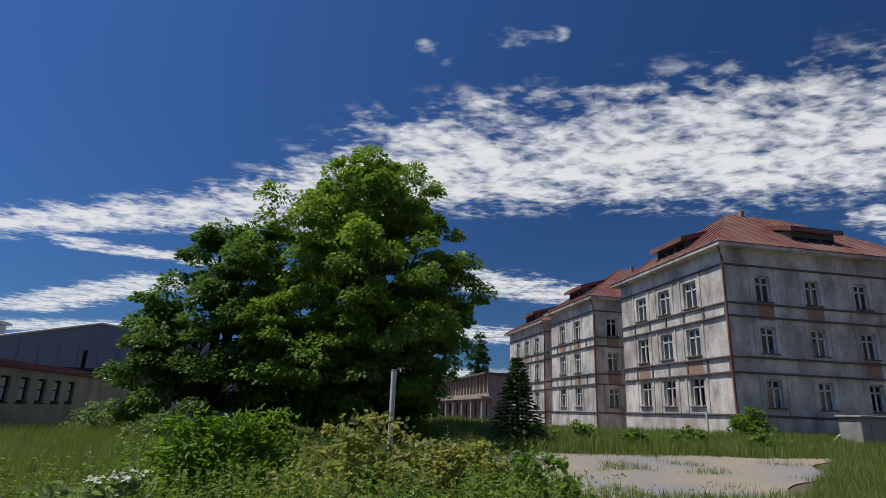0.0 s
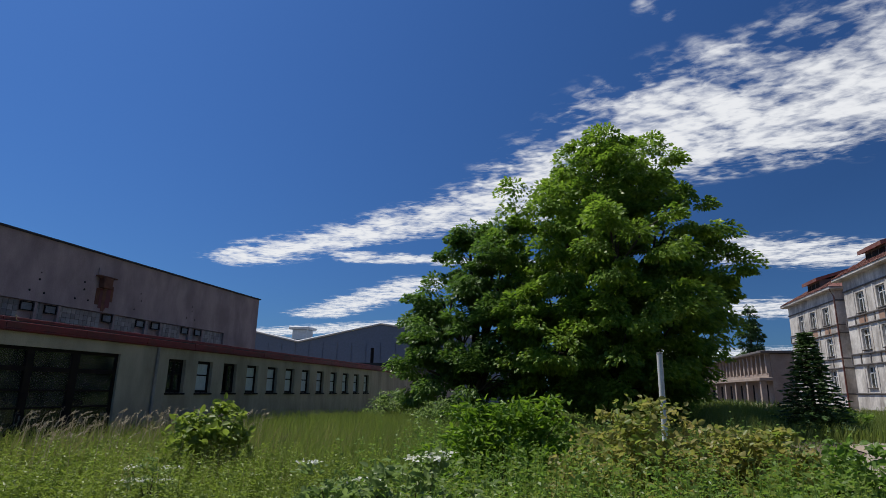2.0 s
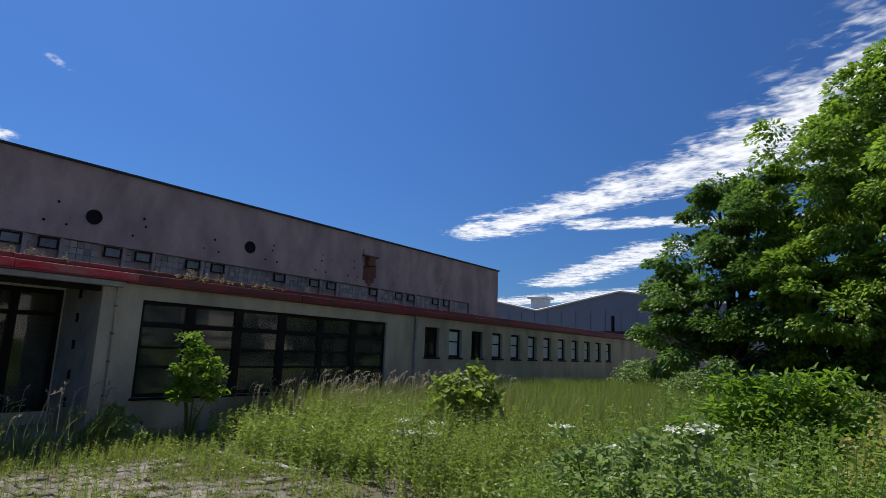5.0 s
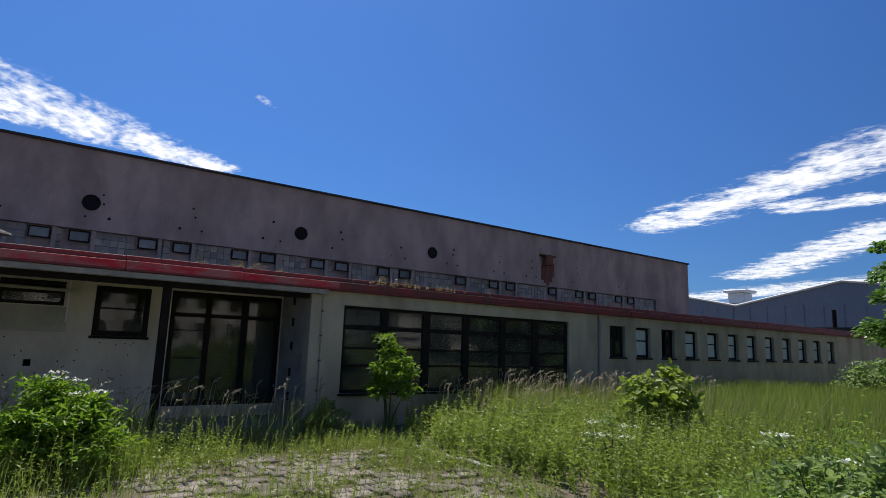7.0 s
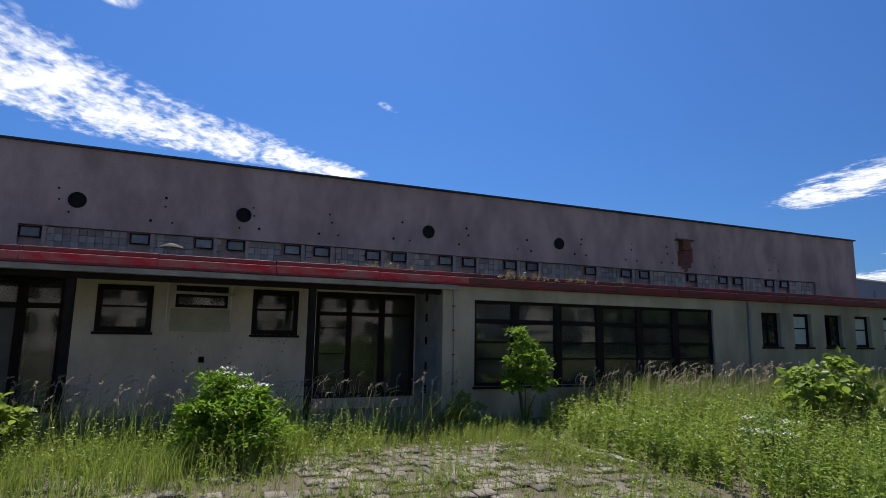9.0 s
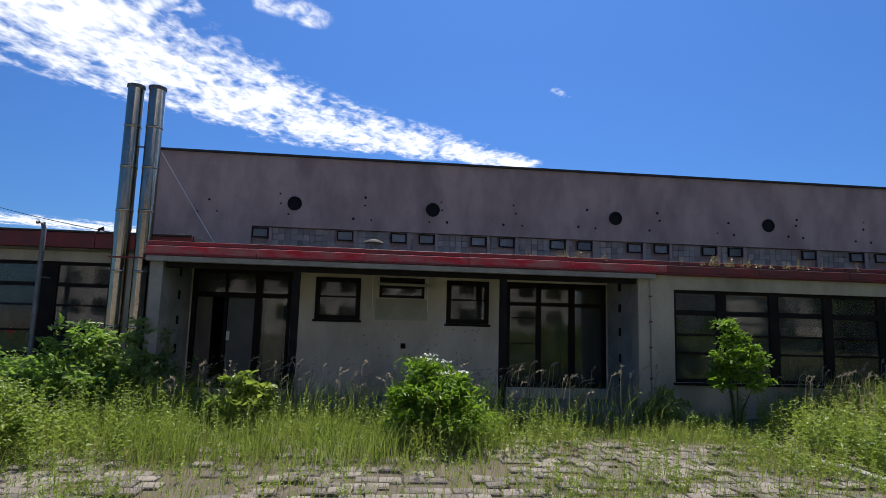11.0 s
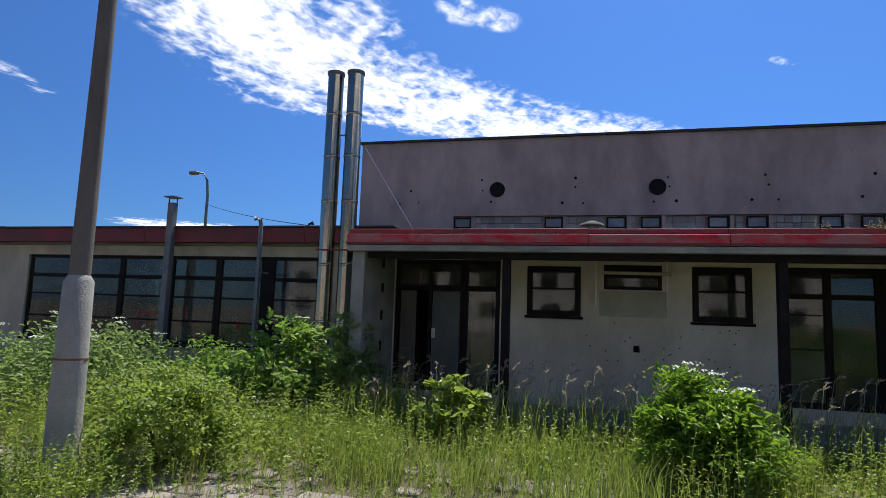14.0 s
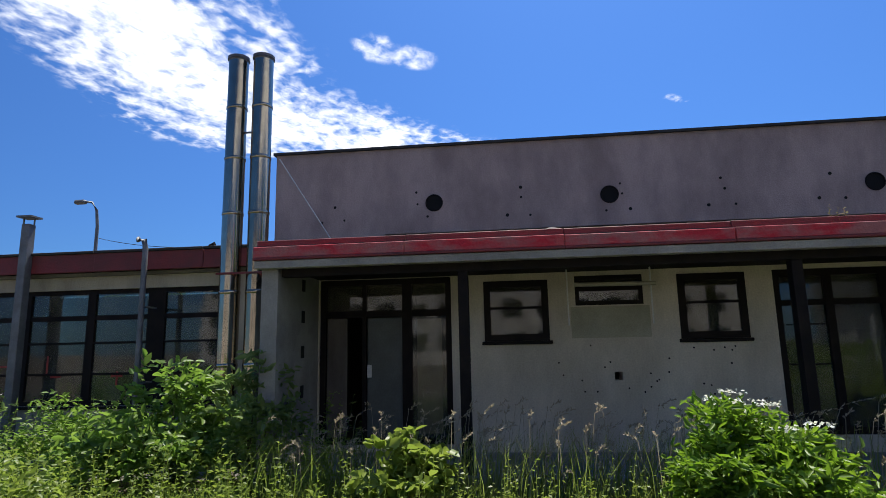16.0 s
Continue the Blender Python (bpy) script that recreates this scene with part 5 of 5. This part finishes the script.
xy = scatter(420, ((-3.0, 3.2, 6.0, 10.5), lambda x, y: 1.0))
weeds("nettles", "green weeds filling the thicket", xy, G.uniform(0.8, 1.4, len(xy)), 0.10, L_NETTLE, 26)
xy = scatter(2600, ((-3.5, 2.8, 3.0, 8.0), near_dens))
blades("grass", "long grass stems among the weeds", xy, G.uniform(0.8, 1.3, len(xy)), 0.008, 0.4, L_GRASS)


# yard: tufts thick along the building, thin in the middle of the paving
def yard(x, y):
    patch = smooth(noise.noise((x * 1.1, y * 1.1, 5)), -0.35, 0.25)
    edge = smooth(-x, 8.4, 10.4) + 0.8 * smooth(-y, 2.6, 5.2) * smooth(-x, 6.6, 8.2) + 0.9 * smooth(y, 3.6, 5.6) * smooth(-x, 5, 9)
    return min(1.0, 0.12 + 0.45 * smooth(noise.noise((x * 0.8, y * 0.8, 1)), -0.05, 0.45) + edge * (0.15 + 0.85 * patch))


yard_z = lambda p: np.zeros(len(p))
xy = scatter(42000, ((-11.0, -2.5, -9.0, 5.8), yard))
blades("grass", "grass tufts growing from the paving joints", xy, G.uniform(0.04, 0.26, len(xy)) * (0.7 + 0.6 * (xy[:, 0] < -9)), 0.007, 0.5, L_GRASS, yard_z(xy))
xy = scatter(9000, ((-9.0, -2.6, -8.0, 5.6), lambda x, y: smooth(noise.noise((x * 2.3, y * 2.3, 17)), 0.02, 0.3)))
blades("grass", "low olive tufts dotted over the paving", xy, G.uniform(0.03, 0.16, len(xy)), 0.007, 0.7, L_WEED, yard_z(xy))
xy = scatter(3000, ((-11.0, -2.8, -9.0, 5.8), yard))
weeds("weeds", "small yellow-green weeds in the paving", xy, G.uniform(0.10, 0.42, len(xy)), 0.05, L_WEED, 16, z=yard_z(xy))
xy = scatter(9000, ((-11.0, -2.5, -9.0, 5.8), yard))
blades("dry_grass", "dry brownish grass stalks in the yard", xy, G.uniform(0.05, 0.4, len(xy)), 0.005, 0.5, L_DRY, yard_z(xy))
xy = scatter(480, ((-11.1, -7.5, -11.5, -3.2), lambda x, y: 1.0))
weeds("weeds", "rank green weeds before the side wing", xy, G.uniform(0.35, 0.95, len(xy)), 0.085, L_WEED, 26, z=yard_z(xy))
xy = scatter(330, ((-13.6, -10.5, -13.0, -4.0), lambda x, y: 1.0))
weeds("nettles", "dark nettles along the side wing", xy, G.uniform(0.6, 1.15, len(xy)), 0.10, L_NETTLE, 24, z=yard_z(xy))
xy = scatter(6500, ((-9.9, -7.3, -5.2, 1.6), lambda x, y: (0.08 + 0.92 * smooth(noise.noise((x * 1.3, y * 1.3, 12)), -0.12, 0.3)) * smooth(-x, 7.2, 8.9)))
blades("grass", "sunlit tufts of grass before the entrance", xy, G.uniform(0.15, 0.62, len(xy)), 0.008, 0.5, L_GRASS, yard_z(xy))
xy = scatter(400, ((-10.2, -8.2, -5.2, 2.6), lambda x, y: 1.0 if math.hypot(x + 9.25, y - 0.48) > 0.7 else 0.0))
weeds("weeds", "leafy young weeds before the entrance", xy, G.uniform(0.3, 0.75, len(xy)), 0.06, L_WEED, 20, z=yard_z(xy))
xy = scatter(220, ((-10.8, -2.0, 4.7, 6.3), lambda x, y: smooth(y, 4.4, 6.0)))
weeds("weeds", "low weeds spilling over the kerb", xy, G.uniform(0.12, 0.42, len(xy)), 0.06, L_WEED, 18, z=yard_z(xy))
xy = scatter(150, ((-7.2, -6.0, -6.2, -4.8), lambda x, y: 1.0 if math.hypot(x + 7.0, y + 5.78) > 0.22 else 0.0))
weeds("weeds", "leafy weeds round the foot of the lamp post", xy, G.uniform(0.25, 0.6, len(xy)), 0.06, L_WEED, 22, z=yard_z(xy))
# seeding grass along the canopy
xy = scatter(2600, ((-11.15, -9.9, -4.4, 4.6), lambda x, y: 0.9 if y < 1.6 else 0.5))
hh = G.uniform(0.45, 1.05, len(xy))
blades("grass", "tall green grass along the entrance", xy, hh, 0.009, 0.45, L_GRASS, yard_z(xy))


def seed_heads(label, xy, h, z):
    """Stalks with feathery drooping heads."""
    n = len(xy)
    root = np.column_stack([xy, z])
    a = G.normal(size=(n, 2)) * 0.10 + np.array([0.04, 0.10])
    top = root + np.column_stack([a * h[:, None], h])
    side = np.tile(np.array([[0.0025, 0.0025, 0]]), (n, 1))
    st = np.stack([root - side, root + side, top + side, top - side], 1)
    k = 16
    f = np.tile(np.linspace(0, 1, k), (n, 1))[..., None]
    droop = np.column_stack([a * 0.8, np.full(n, 0.15)])[:, None]
    p = top[:, None] + droop * f * 0.9 + np.array([0, 0, -0.06]) * f * f
    d = droop + G.normal(size=(n, k, 3)) * 0.12
    v = leaf_pieces(p.reshape(-1, 3), d.reshape(-1, 3), 0.045, 0.3)
    tagged(quads("seed_grass", np.concatenate([st, v]), L_SEED), label, "grass", kind="stuff")


xy = scatter(300, ((-11.0, -10.0, -4.3, 4.8), lambda x, y: 1.0 if y < 2.0 else 0.45))
seed_heads("tall grass stalks with purplish seed heads", xy, G.uniform(0.45, 1.05, len(xy)), yard_z(xy))
xy = scatter(190, ((-11.1, -7.0, 7.0, 14.0), lambda x, y: smooth(-x, 6, 10)))
seed_heads("pale feathery grass heads by the long window", xy, G.uniform(0.7, 1.0, len(xy)), ground_z(xy))
# small plants rooted in the gutter
xy = np.column_stack([np.full(70, -11.3), np.concatenate([G.normal(3.2, 0.5, 25), G.normal(6.3, 0.3, 20), G.normal(7.6, 0.7, 25)])])
weeds("gutter_weeds", "dry little weeds rooted along the gutter", xy, G.uniform(0.08, 0.24, 70), 0.05, L_DRY, 9, z=np.full(70, 3.05))

# ---- kerb and paving ----
kerb = thing("kerb", "sunken concrete kerb at the meadow's edge", "kerb", kind="structure")
for k in range(5):
    x = -11.0 + k * 0.8
    part("kerb_stone", boxed(x + 0.01, x + 0.79, 5.78 + 0.01 * math.sin(k * 2.0), 5.90 + 0.01 * math.sin(k * 2.0), -0.15, 0.05 + 0.02 * math.sin(k * 1.7), 0.012), M_CONCRETE, kerb)
pave = thing("pavement", "worn uneven concrete paving overgrown with weeds", "pavement", kind="structure")


def paver_mesh(seed):
    r = random.Random(seed)
    bm = boxed(-0.127, 0.127, -0.110, 0.110, -0.06, 0.0)
    bmesh.ops.bevel(bm, geom=[e for e in bm.edges if all(v.co.z > -0.01 for v in e.verts)], offset=0.012, segments=1, affect="EDGES")
    for v in bm.verts:
        v.co.x += r.uniform(-0.006, 0.006)
        v.co.y += r.uniform(-0.006, 0.006)
    me = bpy.data.meshes.new("paver")
    bm.to_mesh(me)
    bm.free()
    me.materials.append(M_PAVER)
    return me


kinds = [paver_mesh(s) for s in range(5)]
rest_v, rest_f = [], []
pr_ = random.Random(11)
singles = 0
for i in range(60):
    for j in range(70):
        x, y = -11.6 + i * 0.235 + 0.12, -10.2 + j * 0.27 + (0.135 if i % 2 else 0)
        if x > 2.2 or y > 5.6 or x < -11.05:
            continue
        if pr_.random() < 0.22 + 0.5 * smooth(noise.noise((x * 0.7, y * 0.7, 8)), 0.05, 0.4) + 0.25 * smooth(-x, 8.5, 10.5):
            continue
        zz = 0.004 + pr_.uniform(-0.014, 0.012)
        m = pose(x, y, zz, pr_.uniform(-2.5, 2.5), pr_.uniform(-2.5, 2.5), 90 + pr_.uniform(-3, 3))
        if -7.3 < x < -4.4 and -1.7 < y < 4.2 and singles < 300:
            ob = new("paver", kinds[pr_.randrange(5)])
            ob.parent, ob.matrix_local = pave, m
            singles += 1
        else:
            me = kinds[pr_.randrange(5)]
            b0 = len(rest_v)
            rest_v += [tuple(m @ v.co) for v in me.vertices]
            rest_f += [[b0 + q for q in p.vertices] for p in me.polygons]
me = bpy.data.meshes.new("pavers")
me.from_pydata(rest_v, [], rest_f)
me.materials.append(M_PAVER2)
ob = new("pavers", me)
ob.parent = pave
tagged(ob, "grey concrete pavers", kind="stuff")
